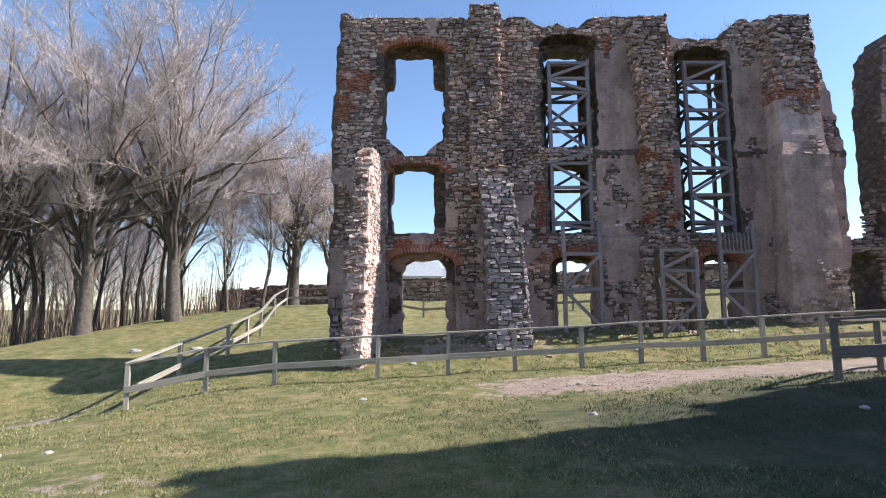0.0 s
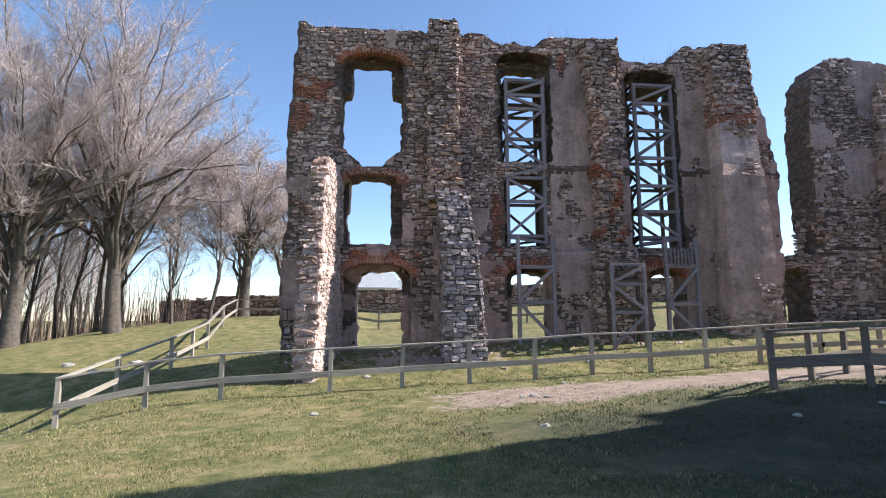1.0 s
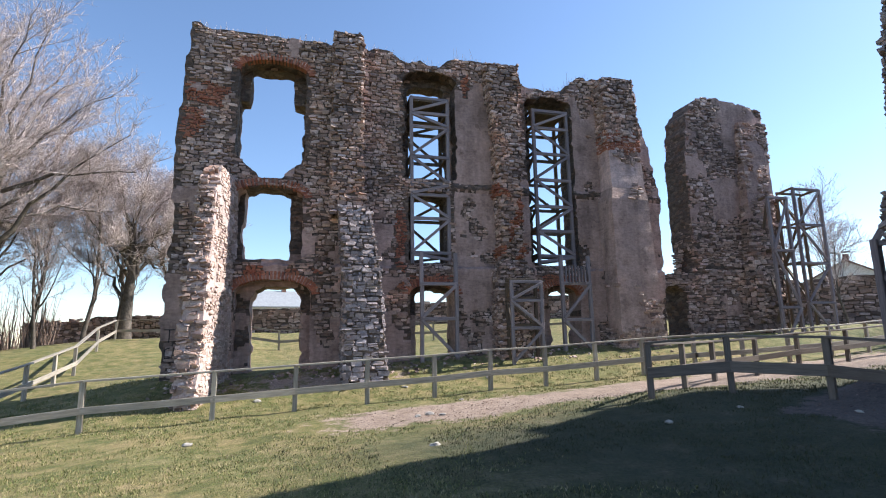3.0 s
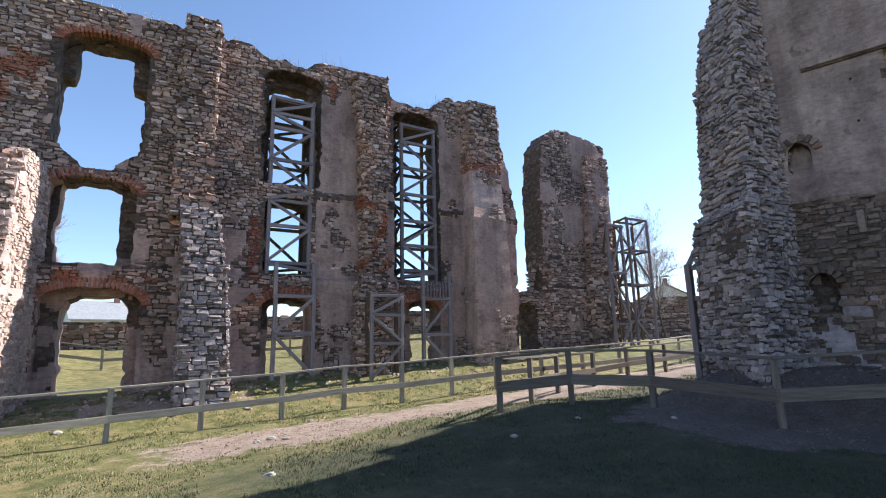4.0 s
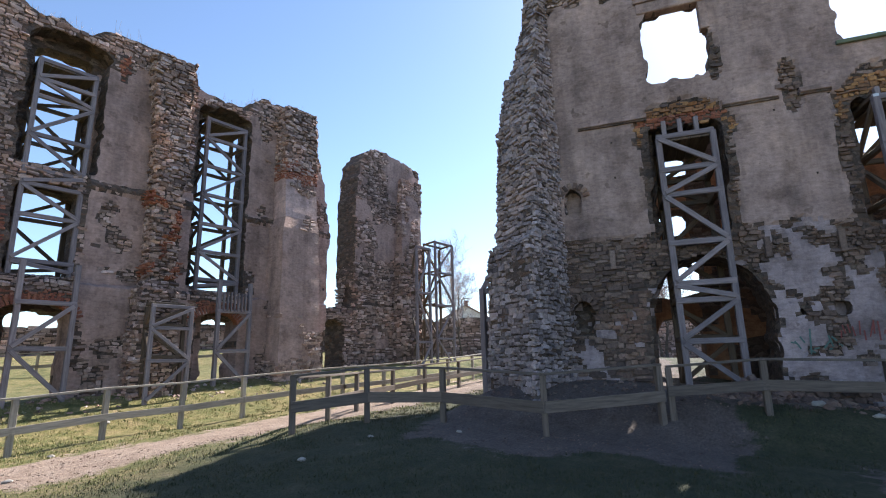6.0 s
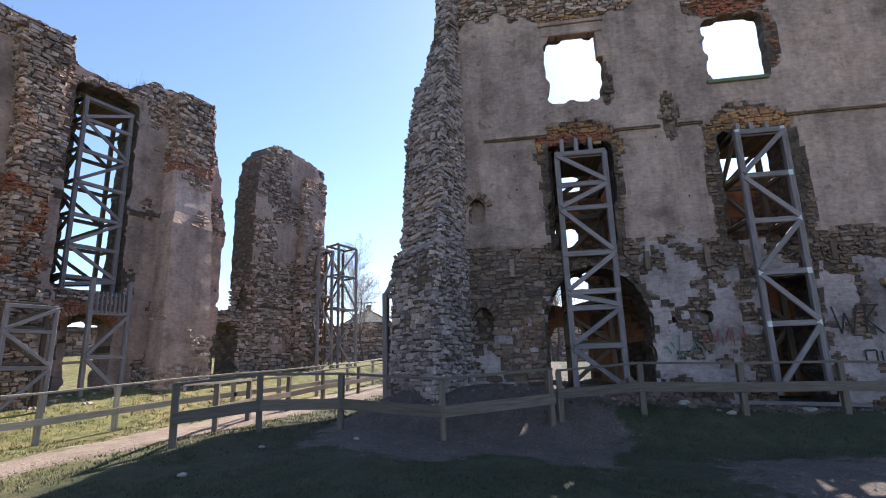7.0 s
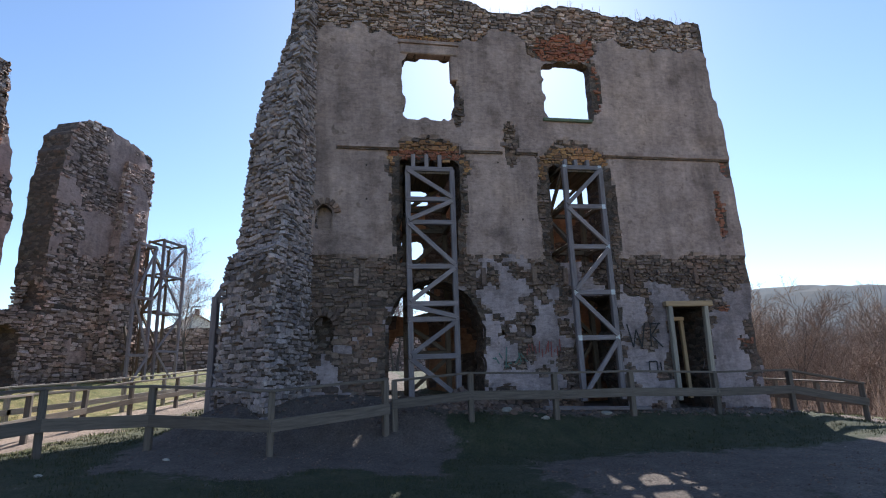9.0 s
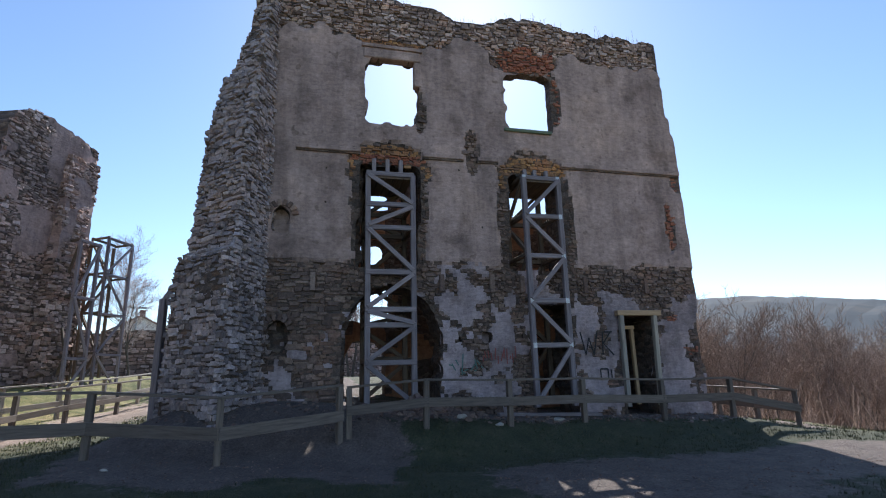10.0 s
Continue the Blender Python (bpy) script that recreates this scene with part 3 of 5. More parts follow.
def buttress(parent, rings, faces, material, label, seed, low=0.1, high=0.2, proud=0.05, single=0, single_material=None, core=None):
    ob = prism("buttress", rings, core or MORTAR, parent, 0.03, seed, label)
    s = Stones(seed)
    for k, f in enumerate(faces):
        if single and k == 0:
            up = single_stones(ob, f, single, single_material, proud, None, seed, low, high)
            stone_face(s, f, low, high, 0.36, proud, lambda o: o.z > up + 0.05)
        else:
            stone_face(s, f, low, high, 0.36, proud)
    j = mesh_part("stone_facing", s.mesh("stone_facing"), material, ob)
    j["kind"] = "stuff"
    return ob


def tapered(x0, x1, yf, yb, z):
    return [(x0, yf, z), (x1, yf, z), (x1, yb, z), (x0, yb, z)]


def pier_faces(rings):
    """Front, right and left faces of a pier between its rings."""
    out = []
    for a, b in zip(rings[:-1], rings[1:]):
        out += [(a[0], a[1], b[1], b[0]), (a[1], a[2], b[2], b[1]), (a[3], a[0], b[0], b[3])]
    return out


def flared(x0, x1, xr, yf, z):
    return [(x0, yf, z), (x1, yf, z), (xr, 18.1, z), (x0 - 0.3, 18.1, z)]


B1 = [flared(-2.95, -2.42, -1.98, 15.0, -0.4), flared(-2.93, -2.42, -2.0, 15.5, 3.2), flared(-2.8, -2.4, -2.05, 16.1, 6.2), flared(-2.7, -2.37, -2.12, 16.6, 6.95)]
b1 = buttress(wall_north, B1, [f for i, f in enumerate(pier_faces(B1)) if i % 3 != 1], STONE, "weathered rubble buttress with a pale lime-washed side", 21, 0.06, 0.16, 0.065, core=LIME)
st = Stones(29)
for f in pier_faces(B1)[1::3]:
    stone_face(st, f, 0.05, 0.14, 0.3, 0.03, lambda o: noise.noise((o.y * 2, o.z * 2, 4)) > -0.25)
mesh_part("lime_facing", st.mesh("lime_facing"), LIMEY, b1, "pale lime-washed stone side")["kind"] = "stuff"
B2 = [tapered(1.45, 2.75, 15.5, 18.1, -0.4), tapered(1.5, 2.55, 16.2, 18.1, 3.6), tapered(1.35, 2.25, 16.9, 18.1, 5.9)]
buttress(wall_north, B2, pier_faces(B2), COOL, "tapering buttress of dark grey rubble stone", 22, 0.09, 0.17, 0.05, 260, COOL_ONE)
B2T = [tapered(1.05, 2.1, 17.2, 18.1, 5.7), tapered(1.08, 2.05, 17.45, 18.1, 9.0), tapered(1.1, 2.05, 17.6, 18.9, 12.75)]
buttress(wall_north, B2T, pier_faces(B2T), STONE, "narrow rubble pilaster rising to the wall top", 23, 0.07, 0.16, 0.055)
B3 = [tapered(6.9, 8.1, 16.9, 18.1, 0.2), tapered(7.0, 8.05, 17.0, 18.1, 3.9), tapered(7.3, 8.0, 17.2, 18.1, 4.3), tapered(7.2, 8.1, 17.4, 18.1, 9.0), tapered(6.9, 8.2, 17.5, 18.6, 12.2)]
buttress(wall_north, B3, pier_faces(B3), STONE, "eroded rubble pilaster with red brick core", 24, 0.07, 0.15, 0.05)
B4 = [tapered(11.7, 13.6, 16.9, 18.1, 0.6), tapered(11.75, 13.4, 17.0, 18.1, 6.8), tapered(11.9, 13.4, 17.1, 18.1, 7.3), tapered(11.9, 13.35, 17.2, 18.4, 9.2), tapered(11.95, 13.3, 17.3, 18.8, 12.1)]
b4 = prism("buttress", B4[:3], PLASTER_OLD, wall_north, 0.016, 25, "broad buttress with worn grey plaster")
prism("plastered_shaft", B4[2:4], PLASTER_PALE, b4, 0.016, 25, "pinkish white plaster on the upper buttress")
bricks = Stones(28)
for f in pier_faces(B4[2:5]):
    stone_face(bricks, f, 0.07, 0.085, 0.24, 0.035, lambda o: abs(o.z - 9.25 - 0.5 * noise.noise((o.x * 2, 3, 1))) < 0.42)
for f in pier_faces(B3[1:4]):
    stone_face(bricks, f, 0.07, 0.085, 0.24, 0.1, lambda o: 4.3 < o.z < 7.2 and noise.noise((o.x * 2.5, o.z * 1.2, 4)) > 0.05)
mesh_part("brick_patches", bricks.mesh("brick_patches"), BRICK, wall_north, "red brick repairs")["kind"] = "stuff"
b4t = buttress(wall_north, B4[3:], pier_faces(B4[3:]), STONE, "bare rubble head of the plastered buttress", 26, 0.07, 0.16)
st = Stones(27)
for f in pier_faces(B4[:2]):
    stone_face(st, f, 0.07, 0.16, 0.4, 0.04, lambda o: o.z < 2.6 + 2.2 * noise.noise((o.x * 1.2, o.z * 0.7, 3)))
for f in pier_faces(B4[1:4]):
    stone_face(st, f, 0.07, 0.16, 0.4, 0.04, lambda o: noise.noise((o.x * 1.5, o.z * 1.1, 8)) > 0.28)
mesh_part("stone_facing", st.mesh("stone_facing"), STONE, b4)["kind"] = "stuff"

# ---- the tower fragment beyond it ----


def tower_in(x, z):
    t = 12.1 - 1.2 * step(17.3, 16.2, x) - 0.35 * step(18.6, 21.2, x) - 0.5 * step(20.6, 21.3, x) + 0.12 * noise.noise((x * 2, 1, 0))
    left = 16.35 - 0.1 * step(3, 6, z) + wob(3, z, 0.12) + 0.25 * step(9, 11, z)
    right = 20.2 + 0.6 * step(6, 10, z) + wob(7, z, 0.1)
    body = left < x < right and z < t
    low = 14.0 < x < 16.7 and z < 3.95 + wob(x, 1, 0.15) and not arch(x, z, 14.5, 15.7, -1, 3.0, 3.5)
    return body or low


def tower_skin(x, z):
    p = noise.noise((x * 0.6, z * 0.6, 31)) + 0.5 * noise.noise((x * 1.9, z * 1.9, 15))
    f = 0.36 if z > 6.2 else -0.2
    return (2, 0.03) if p + f > 0.35 else (0, 0.0)


tower = ragged_wall("wall_tower", FACE, EX, NY, 13.6, 22, 0.3, 13, [(0.0, 1.3, tower_in)], "broken tower stump of rubble with traces of plaster", tower_skin, 0.12, 0.06, 7)
st = Stones(31)
def on_tower(zone):
    return lambda o: tower_in(o.x, o.z) and tower_in(o.x + 0.1, o.z) and tower_skin(o.x, o.z)[0] == 0 and (16.5 < o.x < 20 and 1.6 < o.z < 7.5) == zone


box = ((13.8, 18, 0.4), (21.8, 18, 0.4), (21.8, 18, 12.6), (13.8, 18, 12.6))
stone_face(st, box, 0.06, 0.16, 0.4, 0.04, on_tower(False))
zoned = on_tower(True)
up = single_stones(tower, box, 300, STONE_ONE, 0.045, zoned, 62, 0.1, 0.17)
stone_face(st, box, 0.06, 0.16, 0.4, 0.04, lambda o: o.z > up + 0.05 and zoned(o))
stone_face(st, ((16.25, 19.3, 4), (16.25, 18, 4), (16.45, 18, 10.3), (16.45, 19.3, 10.3)), 0.07, 0.16, 0.4, 0.04, lambda o: noise.noise((o.y * 1.5, o.z * 0.8, 2)) < 0.1)
mesh_part("rubble_facing", st.mesh("rubble_facing"), STONE, tower)["kind"] = "stuff"
BT = [tapered(18.7, 19.9, 17.3, 18.1, 0.9), tapered(18.9, 20.3, 17.5, 18.1, 6.4), tapered(19.2, 20.7, 17.8, 18.4, 11.0)]
buttress(tower, BT[:2], pier_faces(BT[:2]), STONE, "rubble buttress of the tower stump", 33)
bt = prism("buttress", BT[1:], PLASTER_OLD, tower, 0.03, 34, "plastered upper part of the tower buttress")
st = Stones(35)
for f in pier_faces(BT[1:]):
    stone_face(st, f, 0.06, 0.15, 0.35, 0.05, lambda o: noise.noise((o.x * 1.6 + o.y, o.z * 0.9, 6)) > 0.02 or o.z > 10.2)
mesh_part("stone_facing", st.mesh("stone_facing"), STONE, bt)["kind"] = "stuff"


# ---- the near range ----
def near_pt(s, z, d=13.5):
    return N2 * d + S2 * s + Vector((0, 0, z))


def east_top(s):
    return 12.05 - 0.35 * step(2.6, 3.6, s) * (1 - step(4.4, 5.4, s)) - 0.15 * step(6.6, 7.4, s) - 0.3 * step(-0.2, -1.2, s) + 0.14 * noise.noise((s * 1.4, 2, 8)) + 0.08 * noise.noise((s * 4, 5, 8))


PITS = ((3.57, 6.97), (4.19, 5.36), (4.61, 7.15), (4.91, 5.51), (0.04, 6.77), (0.09, 5.87))


def east_in(s, z, back=False):
    right = 10.55 + wob(8, z, 0.09) - 0.15 * step(7, 11, z)
    if not (-1.9 < s < right and z < east_top(s)):
        return False
    s2, z2 = s + wob(s, z, 0.05, 2.2, 3), z + wob(z, s, 0.05, 2.2, 8)
    k = 0.12 if back else 0.0
    w = 0.3 if back else 0.0
    if (1.05 - w < s2 < 2.46 + 1.3 * w and 8.16 - w < z2 < 10.16 + 3.6 * w) or arch(s2, z2, 5.05 - w, 6.5 + 2.4 * w, 8.33 - w, 9.95 + 4 * w, 10.2 + 3.8 * w):
        return False
    wide = 0.22 * noise.noise((z * 1.3, 4, 2))
    if (0.85 + k + wide < s2 < 2.45 + wide and 4.2 < z2 < 6.95) or (4.95 + k + wide < s2 < 6.6 + wide and 4.2 < z2 < 6.95):
        return False
    if arch(s2, z2, 0.5 + k, 2.95, -1, 2.4, 3.75) or (5.35 < s2 < 6.55 and z2 < 3.3):
        return False
    if 7.98 + k < s2 < 9.05 and z2 < 3.0:
        return False
    if not back and (arch(s, z, -1.22, -0.8, 4.95, 5.45, 5.68) or arch(s, z, -1.2, -0.72, 2.15, 2.65, 2.92)):
        return False
    if not back and any(abs(s - a) < 0.05 and abs(z - b) < 0.05 for a, b in PITS):
        return False
    return not (3.35 < s < 3.55 and 2.35 < z < 2.55 or 4.05 < s < 4.35 and 2.3 < z < 2.6) or back


def east_skin(s, z):
    p = noise.noise((s * 0.6, z * 0.6, 41)) + 0.5 * noise.noise((s * 2.1, z * 2.1, 25))
    edge = 4.35 + 0.2 * noise.noise((s * 1.5, 3, 3)) + 0.06 * noise.noise((s * 6, 3, 3))
    if z > edge:
        hole = max((1 - (((s - cs) / rs) ** 2 + ((z - cz) / rz) ** 2)) for cs, cz, rs, rz in
                   ((1.7, 6.9, 1.15, 0.75), (2.3, 5.6, 0.38, 1.7), (0.9, 5.8, 0.22, 1.6), (5.8, 6.9, 1.1, 0.75), (6.6, 5.4, 0.3, 1.6), (4.9, 5.6, 0.26, 1.6), (3.95, 7.55, 0.22, 0.7), (10.6, 7.05, 0.4, 0.4), (10.03, 5.6, 0.14, 0.75), (5.7, 10.7, 1.05, 0.6), (6.55, 9.4, 0.22, 0.9), (1.7, 10.9, 1.1, 0.4), (2.5, 8.6, 0.15, 0.6)))
        high = z - (10.85 + 0.45 * noise.noise((s * 0.9, 1, 1)) + 0.3 * noise.noise((s * 2.7, z * 1.5, 6))) > 0
        if hole + 0.5 * p > 0.0 or high:
            return 0, 0.0
        return 1, 0.05
    p += 0.35 * noise.noise((s * 4.5, z * 4.5, 13))
    if z > edge - 0.7 - 0.45 * noise.noise((s * 1.2, 8, 1)) - 0.2 * noise.noise((s * 4, 2, 1)) and p < 0.5:
        return 0, 0.0
    q, k = s + 0.35 * noise.noise((z * 1.6, s, 5)), z + 0.4 * noise.noise((s * 1.3, z, 9))
    if 2.95 < q < 4.9 and k > 0.9:
        return (3, 0.03) if p > -0.3 else (0, 0.0)
    if q > 7.1 and k > 2.55 or q > 9.1:
        return (3, 0.03) if p > -0.12 else (0, 0.0)
    if 6.6 < q < 7.9:
        return (3, 0.012) if p > 0.0 else (0, 0.0)
    return (3, 0.02) if p > 0.3 else (0, 0.0)


wall_east = ragged_wall("wall_east", N2 * 13.5, S2, -N2, -2.1, 11.0, -0.3, 12.6, [(0.0, 0.3, east_in), (0.3, 1.1, lambda s, z: east_in(s, z, True))],
                        "tall roofless palace wall with grey plaster over rubble", east_skin, 0.1, 0.035, 5, (MORTAR, PLASTER, PLASTER_OLD, BLUISH))
st, bricks = Stones(41), Stones(42)


def east_zone(o):
    s = o.dot(S2)
    return -1.1 < s < 0.5 and 1.0 < o.z < 4.3 or 6.5 < s < 7.9 and 1.0 < o.z < 2.8


def on_east(bricked, zone=False):
    def keep(o):
        if east_zone(o) != zone:
            return False
        s, z = o.dot(S2), o.z
        b = (s > 9.7 and 4.9 < z < 7.5) or (z < 3 and 9.3 < s < 10.5 and noise.noise((s * 2, z * 2, 3)) > 0) or (4.9 < s < 6.7 and 10.2 < z < 11.0 + 0.4 * noise.noise((s * 2, 3, 3))) or (6.4 < s < 6.8 and 8.6 < z < 10.3) or (abs(s - 1.7) < 1.0 and 7.0 < z < 7.25)
        return east_in(s, z) and east_in(s + 0.13, z) and east_in(s - 0.13, z) and east_in(s, z + 0.06) and east_skin(s, z)[0] == 0 and b == bricked
    return keep


box = tuple(near_pt(s, z) for s, z in ((-1.9, 0.2), (10.7, 0.2), (10.7, 12.4), (-1.9, 12.4)))
ochre = Stones(43)


def ochre_zone(o):
    q, z = o.dot(S2), o.z
    return 6.5 < z < 7.5 and (abs(q - 1.7) < 1.1 or abs(q - 5.8) < 1.1) or 10.7 > z > 10.2 and abs(q - 1.7) < 1.2


plain_east = on_east(False)
head = Stones(44)
stone_face(st, box, 0.04, 0.11, 0.28, 0.035, lambda o: plain_east(o) and not ochre_zone(o) and o.z < 10.6)
stone_face(head, box, 0.05, 0.11, 0.28, 0.04, lambda o: plain_east(o) and not ochre_zone(o) and o.z >= 10.6)
mesh_part("wall_head_facing", head.mesh("wall_head_facing"), STONE, wall_east, "grey rubble along the broken wall top")["kind"] = "stuff"
stone_face(ochre, box, 0.05, 0.11, 0.24, 0.03, lambda o: plain_east(o) and ochre_zone(o))
stone_face(bricks, box, 0.07, 0.085, 0.26, 0.03, on_east(True))
zoned = on_east(False, True)
up = single_stones(wall_east, box, 300, DARK_ONE, 0.03, zoned, 63, 0.07, 0.13)
stone_face(st, box, 0.05, 0.125, 0.3, 0.03, lambda o: o.z > up + 0.05 and zoned(o))
mesh_part("rubble_facing", st.mesh("rubble_facing"), DARK, wall_east)["kind"] = "stuff"
mesh_part("ochre_facing", ochre.mesh("ochre_facing"), OCHRE, wall_east, "ochre rubble over the broken bays")["kind"] = "stuff"
mesh_part("brick_patches", bricks.mesh("brick_patches"), BRICK, wall_east, "red brick courses")["kind"] = "stuff"


def dz(s, d, z):
    return tuple(near_pt(s, z, d))


# diagonal corner buttress: right foot, left foot, and the two corners in the wall
def diag(a, b, z):
    return [dz(*a, z), dz(*b, z), dz(-1.2, 13.7, z), dz(a[0] * 1.06, 14.5, z)]


P = [diag((-3.28, 13.16), (-1.94, 11.78), 0.1), diag((-3.1, 13.2), (-1.9, 12.0), 4.2), diag((-2.9, 13.3), (-1.8, 12.2), 4.35), diag((-2.75, 13.35), (-1.75, 12.45), 7.2),
     diag((-2.5, 13.4), (-1.65, 12.75), 8.9), diag((-2.35, 13.45), (-1.6, 12.9), 9.0), diag((-1.9, 13.4), (-1.5, 13.15), 10.6), diag((-1.78, 13.4), (-1.4, 13.2), 11.7)]
pb = buttress(wall_east, P, [f for f in pier_faces(P)], SLATE, "massive diagonal corner buttress of coursed grey stone", 51, 0.06, 0.14, 0.042, 300, SLATE_ONE)


# return and inner walls of the range
# the return wall is hidden; its place and height follow the shadow's edge
SIDE0 = near_pt(-0.45, 0, 14.2)
SIDE1 = SIDE0 + N2 * 6
SU = (SIDE1 - SIDE0).normalized()


def side_in(s, z):
    return 0 < s < 8.2 and z < 11.9 - 0.5 * step(1.5, 3, s) * (1 - step(4.5, 6.5, s)) + 0.3 * noise.noise((s * 0.9, 7, 1))


side = ragged_wall("wall_side", SIDE0, -SU, SU.cross(Vector((0, 0, -1))), -8.4, 0.2, 0, 12.8, [(0.0, 0.9, lambda s, z: side_in(-s, z))], "return wall of the palace range, bare rubble", lambda s, z: (0, 0.0), 0.2, 0.06, 8)


# unseen pier added behind the range to cast the tip of its shadow
def rear_ring(z, k):
    return [dz(-1.9 + k, 22.0, z), dz(-1.9 + k, 20.4, z), dz(-0.4, 20.2, z), dz(-0.4, 22.2, z)]


rear = prism("buttress", [rear_ring(0, 0), rear_ring(9, 0.05), rear_ring(12, 0.15)], MORTAR, side, 0.08, 71, "unseen rear pier added to shape the palace shadow")


def back_in(s, z):
    if not (-2.6 < s < 10.4 and z < 9.2 + 0.4 * noise.noise((s * 0.8, 1, 4)) - 2.2 * step(3.0, 3.4, s) * (1 - step(4.2, 4.6, s))):
        return False
    # the wide high gap past s 5.9 is added to let sun onto the gravel
    return not (arch(s, z, 0.7, 2.1, -1, 2.0, 2.7) or (0.1 < s + wob(s, z, 0.2) < 2.2 and 3.1 < z + wob(z, s, 0.2) < 4.7) or arch(s, z, 1.3, 2.1, 5.1, 5.8, 5.9) or arch(s, z, 1.3, 2.15, 6.8, 7.5, 7.6) or (5.9 < s < 9.3 and z > 6.7))


back = ragged_wall("wall_back", near_pt(0, 0, 16.9), S2, -N2, -2.8, 10.6, -0.2, 10, [(0.0, 0.8, back_in)], "brown inner wall of the ruined palace", lambda s, z: (2, 0.0) if noise.noise((s, z, 3)) > 0 else (0, 0.0), 0.2, 0.06, 9, (MORTAR, PLASTER, INNER))


def end_in(s, z):
    return z < 11.0 - 3.5 * step(14.6, 17.0, s) + 0.3 * noise.noise((s, 2, 2))


wall_end = ragged_wall("wall_end", near_pt(9.5, 0, 0), -N2, S2, -17.8, -14.6, -0.5, 12, [(-0.9, 0.0, lambda s, z: end_in(-s, z))], "end wall of the palace range, bare rubble", lambda s, z: (0, 0.0), 0.2, 0.06, 10)


def plain(name, colour, rough=0.8, scale=3.0, metal=0.0):
    m, n, l, p = nodes_of(name)
    geo = n.new("ShaderNodeNewGeometry")
    z = noise_node(n, l, geo.outputs["Position"], scale, 6)
    q = ramp(n, [(0.3, tuple(v * 0.8 for v in colour)), (0.7, tuple(min(1, v * 1.12) for v in colour))])
    l.new(z.outputs[0], q.inputs[0])
    l.new(q.outputs[0], p.inputs["Base Color"])
    p.inputs["Roughness"].default_value, p.inputs["Metallic"].default_value = rough, metal
    return m



# ---- timber ----
def beam(name, a, b, w, d, material, parent, up=None, label=""):
    """A squared timber from a to b, w wide and d deep, its edges slightly broken."""
    a, b = Vector(a), Vector(b)
    ln = (b - a).length
    bm = bmesh.new()
    bmesh.ops.create_cube(bm, size=1, matrix=Matrix.Diagonal((w, d, ln, 1)))
    bmesh.ops.bevel(bm, geom=bm.edges[:], offset=min(w, d) * 0.08, segments=1, affect="EDGES")
    ob = part(name, bm, material, parent, label)
    z = (b - a).normalized()
    y = Vector(up or (0, 0, 1))
    if abs(y.dot(z)) > 0.95:
        y = Vector((0, 1, 0)) if up is None else Vector((0, 0, 1))
    x = y.cross(z).normalized()
    y = z.cross(x)
    m = Matrix((x, y, z)).transposed().to_4x4()
    m.translation = (a + b) / 2
    ob.matrix_basis = parent.matrix_basis.inverted() @ m
    return ob


def shoring(label, base, right, back, w, d, z0, levels, group, deck=True, size=0.13, name="shoring_tower", inner=True, cross=0):
    """A timber tower: posts, ledgers on every level, a zigzag of braces, a boarded deck under the head."""
    top = levels[-1]
    t = thing(name, label, "timber shoring", group, m=Matrix.Translation(Vector((base[0], base[1], z0))))
    o = Vector((base[0], base[1], 0))
    right, back = Vector(right), Vector(back)
    corners = [o, o + right * w, o + back * d, o + right * w + back * d]
    r = random.Random(int(base[0] * 100))
    for i, c in enumerate(corners if inner else corners[:2]):
        lean = Vector((r.uniform(-0.03, 0.03), r.uniform(-0.03, 0.03), 0))
        # posts behind the front pair get the darkened wood, as if in shade
        beam("post", c + Vector((0, 0, z0)), c + lean + Vector((0, 0, top)), size, size, GREYWOOD if i < 2 else SHADEWOOD, t, right)
    for z in levels:
        beam("ledger", corners[0] + Vector((0, 0, z)) - right * 0.06 - back * 0.02, corners[1] + Vector((0, 0, z)) + right * 0.06 - back * 0.02, size * 0.9, size * 0.95, GREYWOOD, t)
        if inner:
            beam("ledger", corners[2] + Vector((0, 0, z + 0.12)), corners[3] + Vector((0, 0, z + 0.12)), size * 0.9, size * 0.9, SHADEWOOD, t)
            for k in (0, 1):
                beam("ledger", corners[k] + Vector((0, 0, z + 0.06)), corners[k + 2] + Vector((0, 0, z + 0.06)), size * 0.8, size * 0.8, SHADEWOOD, t)
    stops = [z0 + 0.1] + list(levels)
    for i, (a, b) in enumerate(zip(stops[:-1], stops[1:])):
        p, q = (corners[0], corners[1]) if (i + cross) % 2 else (corners[1], corners[0])
        off = back * -0.085
        beam("brace", p + off + Vector((0, 0, a + 0.05)), q + off + Vector((0, 0, b - 0.05)), size * 0.85, size * 0.5, GREYWOOD, t, back)
        if inner:
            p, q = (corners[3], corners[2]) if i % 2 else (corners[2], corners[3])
            beam("brace", p + Vector((0, 0, a + 0.1)), q + Vector((0, 0, b)), size * 0.8, size * 0.6, SHADEWOOD, t, back)
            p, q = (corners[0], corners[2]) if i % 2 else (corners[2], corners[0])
            beam("brace", p + Vector((0, 0, a + 0.1)), q + Vector((0, 0, b)), size * 0.8, size * 0.6, SHADEWOOD, t, right)
    if deck:
        n = 5
        for i in range(n):
            p = corners[0] + right * (w * (i + 0.5) / n) - back * 0.05 + Vector((0, 0, top - 0.1))
            beam("deck_board", p, p + back * (d + 0.1), w / n * 0.94, 0.05, SHADEWOOD, t)
    return t


YB = (0, 1, 0)
XR = (1, 0, 0)
shoring("weathered grey timber shoring filling a tall window bay", (4.0, 18.05), XR, YB, 1.4, 1.15, 4.2, [4.6, 5.9, 6.8, 7.25, 8.3, 9.5, 10.05, 10.65], "shoring in the ruin", size=0.125)
